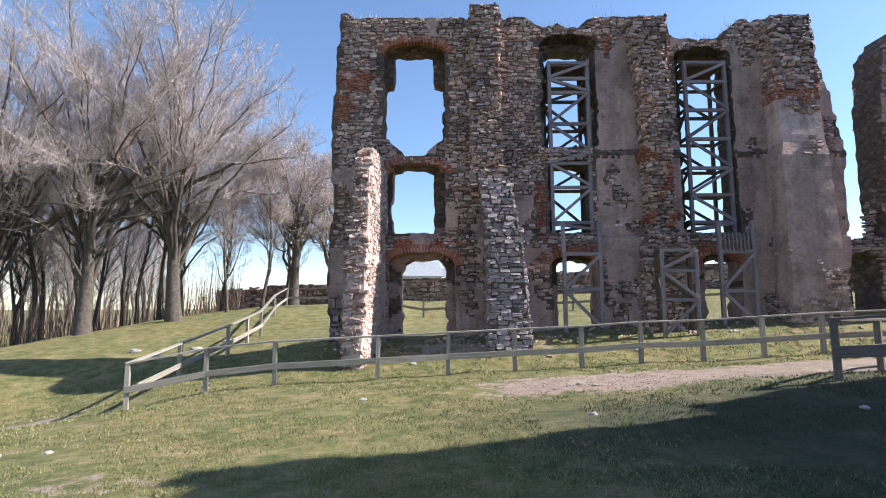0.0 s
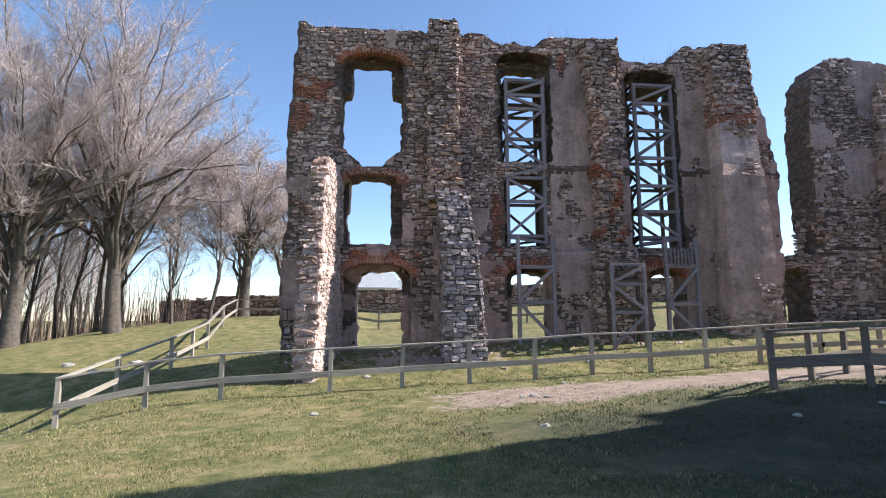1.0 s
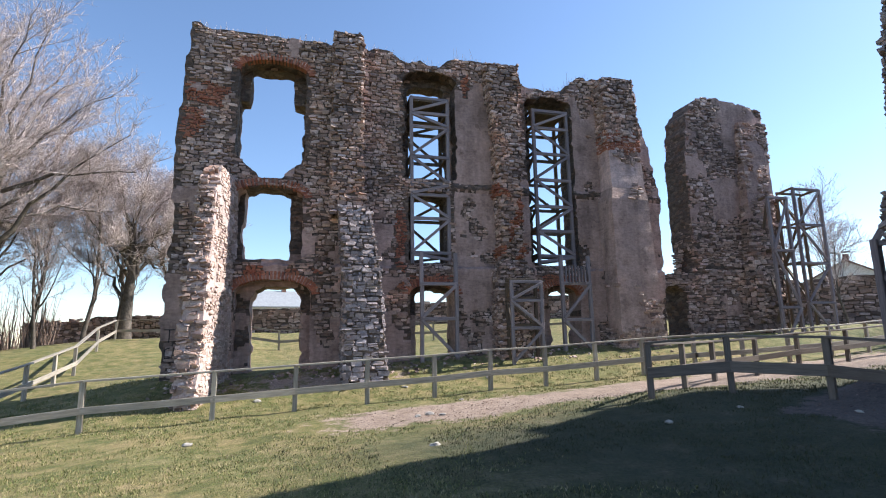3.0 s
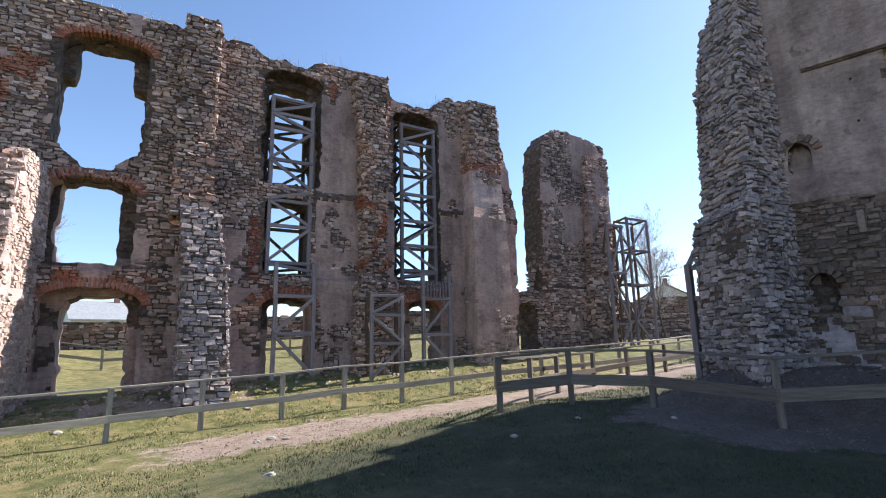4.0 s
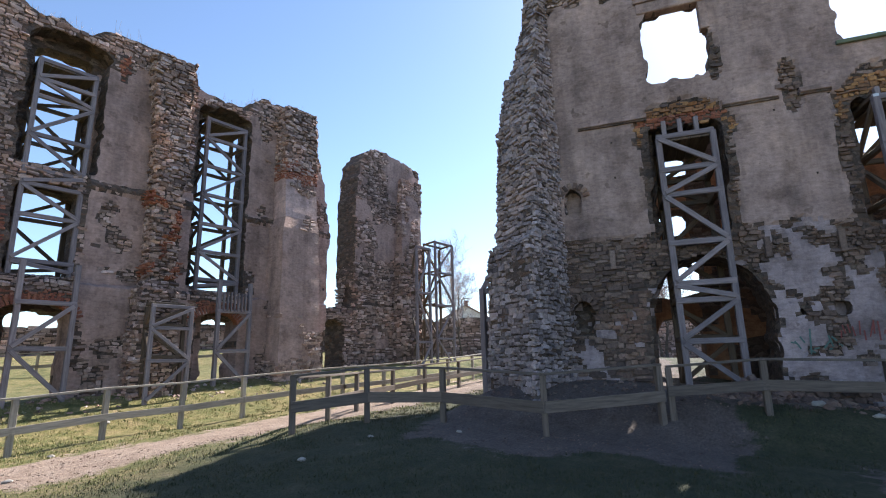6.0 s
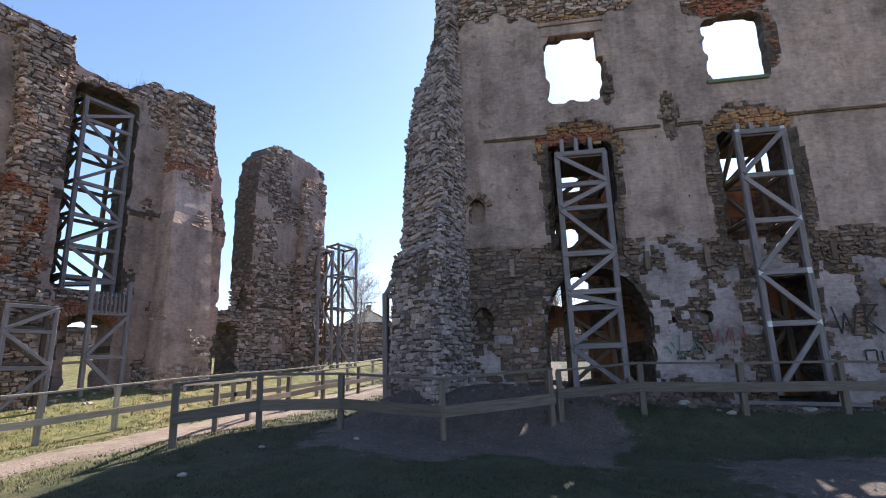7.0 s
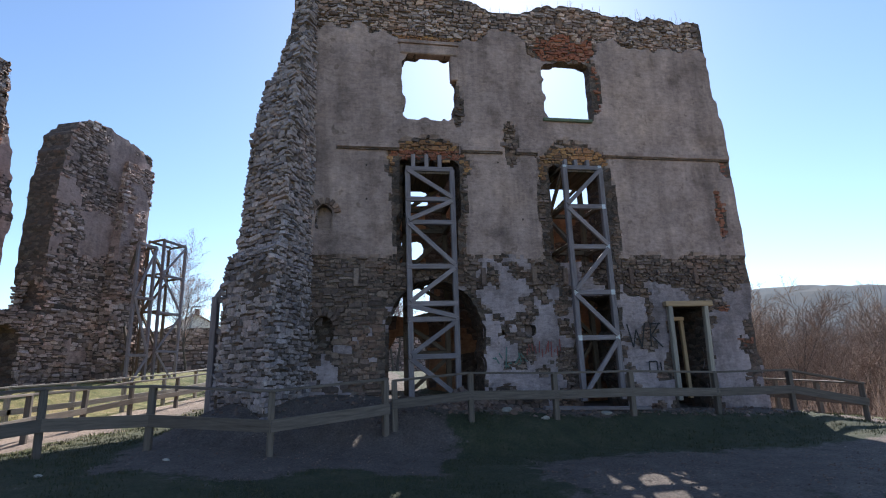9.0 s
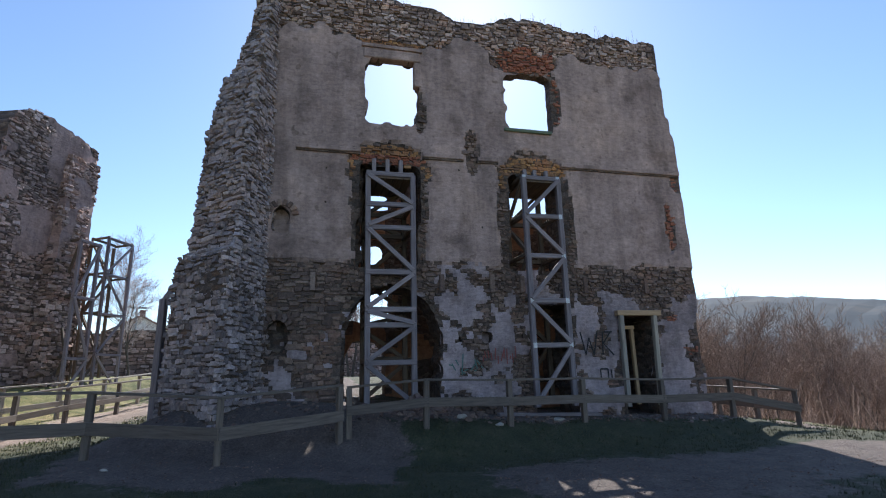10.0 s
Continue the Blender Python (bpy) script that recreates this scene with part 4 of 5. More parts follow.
shoring("weathered grey timber shoring filling a tall window bay", (9.05, 18.05), XR, YB, 1.5, 1.15, 4.2, [4.6, 5.6, 6.6, 7.7, 8.8, 9.9, 10.65], "shoring in the ruin", size=0.125, cross=1)
shoring("low timber frame with one brace against an arched opening", (4.17, 17.35), XR, YB, 1.25, 1.4, 0.7, [2.17, 3.39], "low frames under the bays", deck=False, size=0.13, name="timber_prop_frame", inner=False)
shoring("low timber frame with one brace against an arched opening", (9.55, 17.3), XR, YB, 1.15, 1.4, 0.8, [2.1, 3.45], "low frames under the bays", deck=False, size=0.13, name="timber_prop_frame", inner=False)
shoring("timber cage round the foot of an eroded pilaster", (7.15, 16.45), XR, YB, 1.1, 0.45, 0.55, [1.8, 2.75, 3.4], "low frames under the bays", deck=False, size=0.11, name="timber_prop_frame", cross=1)
for x, y in ((4.17, 17.35), (5.42, 17.35), (9.55, 17.3), (10.7, 17.3)):
    t = thing("timber_post", "upright timber post on the frame head", "post", "post heads", m=Matrix.Translation((x, y, 3.3)))
    beam("shaft", (x, y, 3.3), (x, y, 4.5), 0.13, 0.13, GREYWOOD, t, XR)
# boards closing the arch beside the wide buttress
t = thing("board_panel", "weathered boards nailed across the arch head", "boards", m=Matrix.Translation((10.1, 17.25, 3.5)))
for i in range(7):
    beam("board", (9.7 + i * 0.13, 17.22, 3.45), (9.7 + i * 0.13, 17.22, 4.1), 0.12, 0.03, GREYWOOD, t, XR)
rt, bk2 = S2, N2
q = near_pt(1.1, 0, 13.3)
shoring("tall grey timber tower in a broken window bay", (q.x, q.y), rt, bk2, 1.12, 1.3, 0.75, [1.87, 2.75, 3.13, 4.05, 5.19, 5.8, 6.62], "shoring at the palace", size=0.13)
q = near_pt(5.3, 0, 13.2)
plated = shoring("tall grey timber tower in a broken window bay", (q.x, q.y), rt, bk2, 1.02, 1.3, 0.7, [2.21, 3.35, 4.55, 5.65, 6.75], "shoring at the palace", size=0.13, cross=1)
PLATE = plain("zinc_plate", (0.55, 0.56, 0.57), 0.5, 20, 0.6)
for ob in list(plated.children):
    if ob.name.startswith("ledger") and ob.data.materials[0] is GREYWOOD:
        k = max(v.co.z for v in ob.data.vertices)
        for e in (-1, 1):
            bm = bmesh.new()
            bmesh.ops.create_cube(bm, size=1, matrix=Matrix.Translation((0, 0, e * (k - 0.07))) @ Matrix.Diagonal((0.125, 0.128, 0.1, 1)))
            part("joint_plate", bm, PLATE, ob, "bright zinc joint plate")
for s0 in (1.25, 1.6, 1.95, 5.45, 5.75, 6.1):
    a = near_pt(s0, 6.65, 13.4)
    t = thing("timber_stub", "short upright timber wedged under the lintel", "timber", "stubs over the shoring", m=Matrix.Translation(a))
    beam("shaft", a, a + Vector((0, 0, 0.42)), 0.12, 0.1, GREYWOOD, t, S2)
# scaffold at the tower stump
shoring("open grey timber scaffold beside the tower stump", (19.3, 16.9), XR, (0.35, 0.94, 0), 1.0, 1.0, 0.9, [2.5, 4.9, 7.2], "", deck=False, size=0.12, name="scaffold", cross=1)
shoring("open grey timber scaffold beside the tower stump", (20.9, 17.0), XR, (0.25, 0.97, 0), 1.4, 1.1, 1.0, [2.7, 4.4, 6.1, 7.7], "", deck=False, size=0.11, name="scaffold")
# raking shore at the return wall
t = thing("raking_shore", "timber post with a raking strut against the wall", "timber shoring", m=Matrix.Translation((12.9, 8.65, 0.6)))
beam("post", (12.9, 8.65, 0.5), (12.9, 8.65, 3.6), 0.16, 0.16, GREYWOOD, t)
beam("strut", (12.9, 8.65, 3.55), (13.2, 8.2, 4.5), 0.14, 0.14, GREYWOOD, t)
for z in (1.6, 2.7, 3.5):
    beam("ledger", (12.9, 8.65, z), (13.5, 7.6, z), 0.12, 0.12, GREYWOOD, t)


# ---- fences ----
def fence(label, points, group="", tall=1.08, start=True, wood=None, wide=0.15):
    """Posts on the ground, a flat cap rail and a lower board from post to post."""
    wood = wood or FENCEWOOD
    o = Vector((*points[0], height(*points[0])))
    t = thing("fence", label, "fence", group, m=Matrix.Translation(o))
    r = random.Random(len(points) * 7 + int(o.x * 10))
    tops = []
    for i, (x, y) in enumerate(points):
        z = height(x, y)
        ax, ay = points[max(0, i - 1)], points[min(len(points) - 1, i + 1)]
        along = Vector((ay[0] - ax[0], ay[1] - ax[1], 0)).normalized()
        if i or start:
            beam("post", (x, y, z - 0.25), (x + r.uniform(-0.02, 0.02), y + r.uniform(-0.02, 0.02), z + tall), 0.11, 0.11, wood, t, along)
        tops.append(Vector((x, y, z)))
    for a, b in zip(tops[:-1], tops[1:]):
        side = (b - a).cross(Vector((0, 0, 1))).normalized() * 0.075
        k = (b - a).normalized() * 0.05
        if side.dot(a) > 0:
            side = -side
        beam("cap_rail", a - k + Vector((0, 0, tall + 0.02)), b + k + Vector((0, 0, tall + 0.02)), 0.13, 0.045, wood, t)
        beam("board", a - k + side + Vector((0, 0, 0.48)), b + k + side + Vector((0, 0, 0.48)), 0.035, wide, wood, t)
    return t


fence("grey weathered timber post-and-rail fence along the path", [(-7.6, 12.4), (-5.95, 12.9), (-4.29, 13.1), (-1.71, 13.3), (0.11, 13.5), (1.89, 13.6), (3.69, 13.7), (5.31, 13.8), (7.04, 13.9), (8.7, 13.9), (10.4, 14.0), (12.3, 14.0), (14.2, 14.0), (16.2, 14.1), (18.2, 14.2), (20.4, 14.5), (23, 15.0), (26, 15.6)])
fence("grey timber fence climbing the grassy bank", [(-7.6, 12.4), (-7.97, 15.5), (-8.0, 19.0), (-7.95, 20.7), (-8.1, 22.6), (-9.3, 28.0), (-10.5, 34.0)], start=False)
fence("grey timber fence crossing behind the ruin", [(-10.5, 34.0), (-7.2, 32.5), (-4.2, 31.5), (-1.2, 31.0), (1.8, 31.0), (4.8, 30.8), (7.8, 30.5), (10.8, 30.2), (13.8, 30.0), (17, 29.8)], start=False)
# these three fences use the timber with palace shade in its colour
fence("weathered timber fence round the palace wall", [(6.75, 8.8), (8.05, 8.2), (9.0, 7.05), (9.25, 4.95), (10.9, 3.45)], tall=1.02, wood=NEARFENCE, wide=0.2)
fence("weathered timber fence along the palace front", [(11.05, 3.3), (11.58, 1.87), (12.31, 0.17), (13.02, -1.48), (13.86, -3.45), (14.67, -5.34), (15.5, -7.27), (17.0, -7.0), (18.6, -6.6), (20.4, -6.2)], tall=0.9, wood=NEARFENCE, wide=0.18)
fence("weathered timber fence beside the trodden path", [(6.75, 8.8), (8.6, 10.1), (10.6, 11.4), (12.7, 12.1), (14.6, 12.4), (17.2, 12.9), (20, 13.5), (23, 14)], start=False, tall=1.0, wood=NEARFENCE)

# ---- trees ----
BARK, bn, bl, bp = nodes_of("bark")
geo = bn.new("ShaderNodeNewGeometry")
nz = noise_node(bn, bl, geo.outputs["Position"], 6, 7, 0.7)
rr = ramp(bn, [(0.3, (0.05, 0.04, 0.032)), (0.7, (0.16, 0.132, 0.108))])
bl.new(nz.outputs[0], rr.inputs[0])
bl.new(rr.outputs[0], bp.inputs["Base Color"])
bp.inputs["Roughness"].default_value = 0.95
bumped(bn, bl, bp, nz.outputs[0], 0.8, 0.05)
TWIG, bn, bl, bp = nodes_of("twigs")
geo = bn.new("ShaderNodeNewGeometry")
rr = ramp(bn, [(0, (0.24, 0.19, 0.175)), (0.5, (0.43, 0.355, 0.335)), (1, (0.62, 0.525, 0.50))])
bl.new(geo.outputs["Random Per Island"], rr.inputs[0])
bl.new(rr.outputs[0], bp.inputs["Base Color"])
bp.inputs["Roughness"].default_value = 0.9


TWIG_BROWN, bn, bl, bp = nodes_of("brown_twigs")
geo = bn.new("ShaderNodeNewGeometry")
rr = ramp(bn, [(0, (0.13, 0.082, 0.062)), (0.5, (0.24, 0.16, 0.12)), (1, (0.38, 0.27, 0.20))])
bl.new(geo.outputs["Random Per Island"], rr.inputs[0])
bl.new(rr.outputs[0], bp.inputs["Base Color"])
bp.inputs["Roughness"].default_value = 0.9


class Tubes:
    def __init__(self):
        self.v, self.f = [], []

    def add(self, pts, radii, sides):
        base = len(self.v)
        for i, (p, r) in enumerate(zip(pts, radii)):
            d = (pts[min(i + 1, len(pts) - 1)] - pts[max(i - 1, 0)]).normalized()
            x = d.orthogonal().normalized()
            y = d.cross(x)
            for k in range(sides):
                a = 2 * math.pi * k / sides
                self.v.append(p + x * (r * math.cos(a)) + y * (r * math.sin(a)))
        for i in range(len(pts) - 1):
            for k in range(sides):
                a, b = base + i * sides + k, base + i * sides + (k + 1) % sides
                self.f.append((a, b, b + sides, a + sides))

    def mesh(self, name):
        me = bpy.data.meshes.new(name)
        me.from_pydata(self.v, [], self.f)
        me.polygons.foreach_set("use_smooth", [True] * len(self.f))
        return me


def limb(r, start, way, length, radius, n, wild, rise):
    pts, p, d = [start], start.copy(), way.normalized()
    for i in range(n):
        d = (d + Vector((r.gauss(0, wild), r.gauss(0, wild), r.gauss(0, wild * 0.6) + rise))).normalized()
        p = p + d * (length / n)
        pts.append(p.copy())
    radii = [max(0.006, radius * (1 - 0.8 * i / n)) for i in range(n + 1)]
    return pts, radii


def tree_meshes(seed, tall, stems, spread, kids=(7, 7, 7), thick=0.32, fork=0.25, twig=0.011):
    """A bare tree: stems, boughs, branches and twigs, each thinner than the last."""
    r = random.Random(seed)
    wood, crown = Tubes(), Tubes()

    def grow(pts, radii, level, length):
        for i in range(kids[level]):
            f = (fork if level == 0 else 0.15) + (0.97 - (fork if level == 0 else 0.15)) * (i + r.random()) / kids[level]
            k = min(len(pts) - 2, int(f * (len(pts) - 1)))
            g = f * (len(pts) - 1) - k
            o = pts[k].lerp(pts[k + 1], g)
            d = (pts[k + 1] - pts[k]).normalized()
            a = r.uniform(0, 2 * math.pi)
            x = d.orthogonal().normalized()
            out = x * math.cos(a) + d.cross(x) * math.sin(a)
            way = d * r.uniform(0.45, 1.0) + out * r.uniform(0.45, 0.95) * spread * (1.0 if level == 0 else 1.45)
            ln = length * r.uniform(0.35, 0.62) * (1.15 - 0.5 * f)
            rad = max(twig * 0.6, radii[k] * r.uniform(0.3, 0.48))
            if level == 0:
                q, w = limb(r, o, way, ln, rad, 6, 0.11, 0.05)
                wood.add(q, w, 5)
                grow(q, w, 1, ln)
            elif level == 1:
                q, w = limb(r, o, way, ln, min(rad, 0.045), 4, 0.13, 0.05)
                crown.add(q, [max(twig, v) for v in w], 3)
                grow(q, w, 2, ln)
            else:
                q, w = limb(r, o, way, max(0.5, ln), twig, 3, 0.14, 0.06)
                crown.add(q, [twig, twig * 0.8, twig * 0.6, twig * 0.4], 3)
                for _ in range(2):
                    j = r.randrange(1, 3)
                    e = q[j] + (q[j + 1] - q[j]) * 0.5 + Vector((r.gauss(0, 0.2), r.gauss(0, 0.2), r.uniform(0.1, 0.45)))
                    crown.add([q[j], q[j].lerp(e, 0.5) + Vector((0, 0, 0.03)), e], [twig * 0.6, twig * 0.5, twig * 0.3], 3)

    for i in range(stems):
        a = 2 * math.pi * (i + 0.3 * r.random()) / stems
        lean = 0.0 if stems == 1 else r.uniform(0.08, 0.34)
        ln = tall * r.uniform(0.72, 0.95) * (1 - 0.25 * lean)
        q, w = limb(r, Vector((math.cos(a), math.sin(a), 0)) * (0.0 if stems == 1 else thick * 0.9) - Vector((0, 0, 0.3)), Vector((math.cos(a) * lean, math.sin(a) * lean, 1)), ln, thick * r.uniform(0.7, 1.15), 10, 0.07, 0.05)
        w[0] *= 1.35
        wood.add(q, w, 8)
        grow(q, w, 0, ln)
    return wood.mesh("trunk"), crown.mesh("crown")


def domed_tree(seed, tall, wide, boughs, kids=(15, 13), thick=0.36, trunk=3.0, twig=0.011):
    """A bare lime: boughs sweep up out of a short trunk to a domed crown, with branches and many fine twigs near its rim."""
    r = random.Random(seed)
    wood, crown = Tubes(), Tubes()
    mid = tall * 0.52

    def rim(a, e, k):
        return Vector((math.cos(a) * math.cos(e) * wide * k, math.sin(a) * math.cos(e) * wide * k, mid + math.sin(e) * (tall - mid) * k))

    def sweep(p, q, bend, n, wild):
        c = p.lerp(q, 0.45) + bend
        pts = []
        for i in range(n + 1):
            f = i / n
            o = p * (1 - f) ** 2 + c * (2 * f * (1 - f)) + q * f * f
            if 0 < i < n:
                o = o + Vector((r.gauss(0, wild), r.gauss(0, wild), r.gauss(0, wild)))
            pts.append(o)
        return pts

    base = Vector((0, 0, -0.4))
    head = Vector((r.gauss(0, 0.15), r.gauss(0, 0.15), trunk))
    wood.add(sweep(base, head, Vector((0.05, 0, 0)), 5, 0.03), [thick * 1.35, thick, thick * 0.9, thick * 0.78, thick * 0.62, thick * 0.45], 9)
    for i in range(boughs):
        a, e = 2.4 * i + r.uniform(-0.3, 0.3), math.asin(min(0.98, max(-0.35, -0.35 + 1.33 * (i + 0.5) / boughs)))
        q = rim(a, e, r.uniform(0.82, 0.97))
        g = r.uniform(0.3, 1.0)
        p = base.lerp(head, g)
        flat = Vector((q.x, q.y, 0))
        pts = sweep(p, q, Vector((0, 0, (q.z - p.z) * 0.16 + 0.6)) - flat * 0.13, 9, 0.11)
        r0 = thick * r.uniform(0.22, 0.44)
        wood.add(pts, [max(0.016, r0 * (1 - k / 9.6) ** 0.9) for k in range(10)], 6)
        for j in range(kids[0]):
            f = 0.4 + 0.59 * ((j + r.random()) / kids[0]) ** 0.85
            k = min(8, int(f * 9))
            o = pts[k].lerp(pts[k + 1], f * 9 - k)
            out = Vector((o.x, o.y, (o.z - mid * 0.6) * 0.8))
            d = (pts[k + 1] - pts[k]).normalized() * 0.8 + out.normalized() * 0.35 + Vector((r.gauss(0, 0.5), r.gauss(0, 0.5), r.gauss(0.1, 0.35)))
            ln = r.uniform(1.3, 2.8) * tall / 18 * (1.15 - 0.35 * f)
            b, w = limb(r, o, d, ln, 0.034 * (1.2 - 0.7 * f), 5, 0.13, 0.05)
            crown.add(b, [max(twig, v) for v in w], 4)
            for _ in range(kids[1]):
                g = r.uniform(0.15, 1.0) * 5
                m = min(4, int(g))
                c = b[m].lerp(b[m + 1], g - m)
                t = (b[m + 1] - b[m]).normalized() * 0.6 + Vector((r.gauss(0, 0.55), r.gauss(0, 0.55), r.gauss(0.25, 0.45)))
                z, _w = limb(r, c, t, r.uniform(0.5, 1.15), twig, 3, 0.13, 0.06)
                crown.add(z, [twig, twig * 0.8, twig * 0.6, twig * 0.4], 3)
                for _ in range(2):
                    h = r.randrange(1, 3)
                    y = z[h] + Vector((r.gauss(0, 0.2), r.gauss(0, 0.2), r.uniform(0.05, 0.4)))
                    crown.add([z[h], y], [twig * 0.6, twig * 0.35], 3)
    return wood.mesh("trunk"), crown.mesh("crown")


def tree(meshes, x, y, turn, size, label, group="trees on the mound", dz0=0.0, brown=False):
    t = thing("tree", label, "tree", group, m=Matrix.LocRotScale((x, y, height(x, y) + dz0), Euler((0, 0, turn)), (size,) * 3))
    for me, mat, nm in zip(meshes, (BARK, TWIG), ("trunk", "crown")):
        if not me.materials:
            me.materials.append(mat)
        ob = new(nm, me)
        ob.parent = t
        if brown and nm == "crown":
            ob.material_slots[0].link = "OBJECT"
            ob.material_slots[0].material = TWIG_BROWN
    return t


BROAD = domed_tree(3, 18.2, 6.9, 34, (17, 13), 0.36, 6.6, 0.0098)
BROAD2 = domed_tree(8, 18.6, 6.6, 36, (17, 13), 0.37, 7.0, 0.0098)
OAK = domed_tree(15, 11.5, 4.0, 20, (14, 12), 0.32, 6.0, 0.012)
SLIM = tree_meshes(21, 12.0, 1, 0.6, (16, 9, 7), 0.16, 0.22, 0.012)
POLE = tree_meshes(27, 13.0, 1, 0.5, (14, 6, 4), 0.13, 0.3, 0.013)
POLE2 = tree_meshes(29, 12.0, 1, 0.55, (15, 6, 4), 0.11, 0.25, 0.013)
wide = "broad bare lime tree with many upright boughs"
tree(BROAD, -18.4, 26.0, 0.4, 1.0, wide)
tree(BROAD2, -14.9, 28.2, 2.2, 1.03, wide)
tree(BROAD2, -22.5, 25.0, 4.0, 0.95, wide)
tree(BROAD, -17.3, 33.0, 3.3, 0.95, wide)
tree(OAK, -10.2, 34.5, 0.0, 1.05, "gnarled bare oak with crooked branches")
tree(OAK, -8.2, 37.0, 2.0, 1.0, "gnarled bare oak with crooked branches")
for x, y, a, k in ((-13.2, 31.0, 1, 0.62), (-11.6, 32.5, 3, 0.85), (-10.9, 37, 5, 0.9), (-12.4, 40, 2, 1.0), (-20.6, 29, 0, 1.0), (-25, 24, 2.5, 1.05), (-16.2, 37, 4, 1.0)):
    tree(SLIM, x, y, a, k, "slim bare young tree with upright twigs")
r = random.Random(77)
for i in range(80):
    a, d = radians(r.uniform(28, 50)), r.uniform(36, 80)
    tree(POLE if i % 2 else POLE2, -math.sin(a) * d, math.cos(a) * d, r.uniform(0, 6), r.uniform(0.7, 1.15), "thin bare trunk in the wood behind the mound", "wood behind the mound")
for x, y, k in ((43.5, 34, 0.9), (40, 35, 0.75), (33, 24.5, 0.55), (34, 13, 0.7), (37, 15.5, 0.8), (40, 12.5, 0.75), (44, 16, 0.8), (36, 10.5, 0.6), (46, 13, 0.8)):
    tree(SLIM, x, y, k * 9, k, "slim bare tree behind the boundary wall", "trees behind the wall")

# wood in the valley
for i in range(290):
    a, d = radians(r.uniform(101, 137)), 33 + 75 * r.random()
    x, y = 1 + math.sin(a) * d, 0.4 + math.cos(a) * d
    tree((POLE, POLE2, SLIM)[i % 3], x, y, r.uniform(0, 6), r.uniform(0.65, 1.06) * (1.0 if d > 45 else 0.75), "bare brown tree in the valley wood", "valley wood", 0, True)


def brush():
    """Dry stems and scrub on the slope below the terrace."""
    rr, t = random.Random(5), Tubes()
    for i in range(6500):
        a, d = radians(rr.uniform(99, 138)), 13 + 75 * rr.random()
        x, y = 1 + math.sin(a) * d, 0.4 + math.cos(a) * d
        if x * S2.x + y * S2.y < 13.0:
            continue
        o = Vector((x, y, height(x, y) - 0.1))
        h = rr.uniform(0.5, 1.6) * (0.5 + d / 35)
        e = o + Vector((rr.gauss(0, 0.35), rr.gauss(0, 0.35), h))
        t.add([o, o.lerp(e, 0.55) + Vector((rr.gauss(0, 0.1), 0, 0)), e], [0.012, 0.009, 0.004], 3)
    me = t.mesh("brushwood")
    me.materials.append(TWIG_BROWN)
    tagged(new("brushwood", me), "dry brown brushwood on the slope", "brushwood", kind="stuff")


brush()


def undergrowth():
    """Bare saplings and scrub between the trunks behind the mound."""
    rr, t = random.Random(6), Tubes()
    for i in range(1700):
        a, d = radians(rr.uniform(22, 50)), 36 + 40 * rr.random()
        x, y = -math.sin(a) * d, math.cos(a) * d
        o = Vector((x, y, height(x, y) - 0.1))
        e = o + Vector((rr.gauss(0, 0.3), rr.gauss(0, 0.3), rr.uniform(0.8, 4.6)))
        t.add([o, o.lerp(e, 0.5) + Vector((rr.gauss(0, 0.12), 0, 0)), e], [0.03, 0.02, 0.006], 3)
    me = t.mesh("undergrowth")
    me.materials.append(TWIG_BROWN)
    tagged(new("undergrowth", me), "bare scrub between the trunks of the wood", "scrub", kind="stuff")


undergrowth()

# ---- distance ----
HILL, hn, hl, hp = nodes_of("haze_tinted_hill")
geo = hn.new("ShaderNodeNewGeometry")
nz = noise_node(hn, hl, geo.outputs["Position"], 0.012, 8, 0.7)
# blue-grey tones put the distance haze into the hill's base colour
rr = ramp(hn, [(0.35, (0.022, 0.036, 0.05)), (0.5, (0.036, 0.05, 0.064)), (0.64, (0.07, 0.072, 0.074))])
hl.new(nz.outputs[0], rr.inputs[0])
hl.new(rr.outputs[0], hp.inputs["Base Color"])
hp.inputs["Roughness"].default_value = 1.0
verts, faces = [], []
for i in range(121):
    a = radians(60 + i * 1.25)
    for j in range(14):
        d = 350 + j * 75
        ridge = 76 * math.exp(-((math.degrees(a) - 112) / 22) ** 2) + 40
        z = -30 + (ridge + 22) * step(300, 1000, d) - 40 * step(1050, 1350, d) + 4.0 * noise.noise((i * 0.9, j * 0.7, 0)) + 3.5 * noise.noise((i * 5.1, j * 3.0, 5)) * (j > 5)
        verts.append((math.sin(a) * d, math.cos(a) * d, z))
faces = [(i * 14 + j, i * 14 + j + 1, (i + 1) * 14 + j + 1, (i + 1) * 14 + j) for i in range(120) for j in range(13)]
me = bpy.data.meshes.new("hill")
me.from_pydata(verts, [], faces)
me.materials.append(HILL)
tagged(new("backdrop_hill", me), "long wooded hill with blue haze in its colour", "hill", kind="structure")

# boundary wall
line = [(-22, 49), (-12, 45), (-1, 42), (10, 40), (22, 36), (32, 31), (41, 25), (48, 17), (53, 8), (54, -2)]
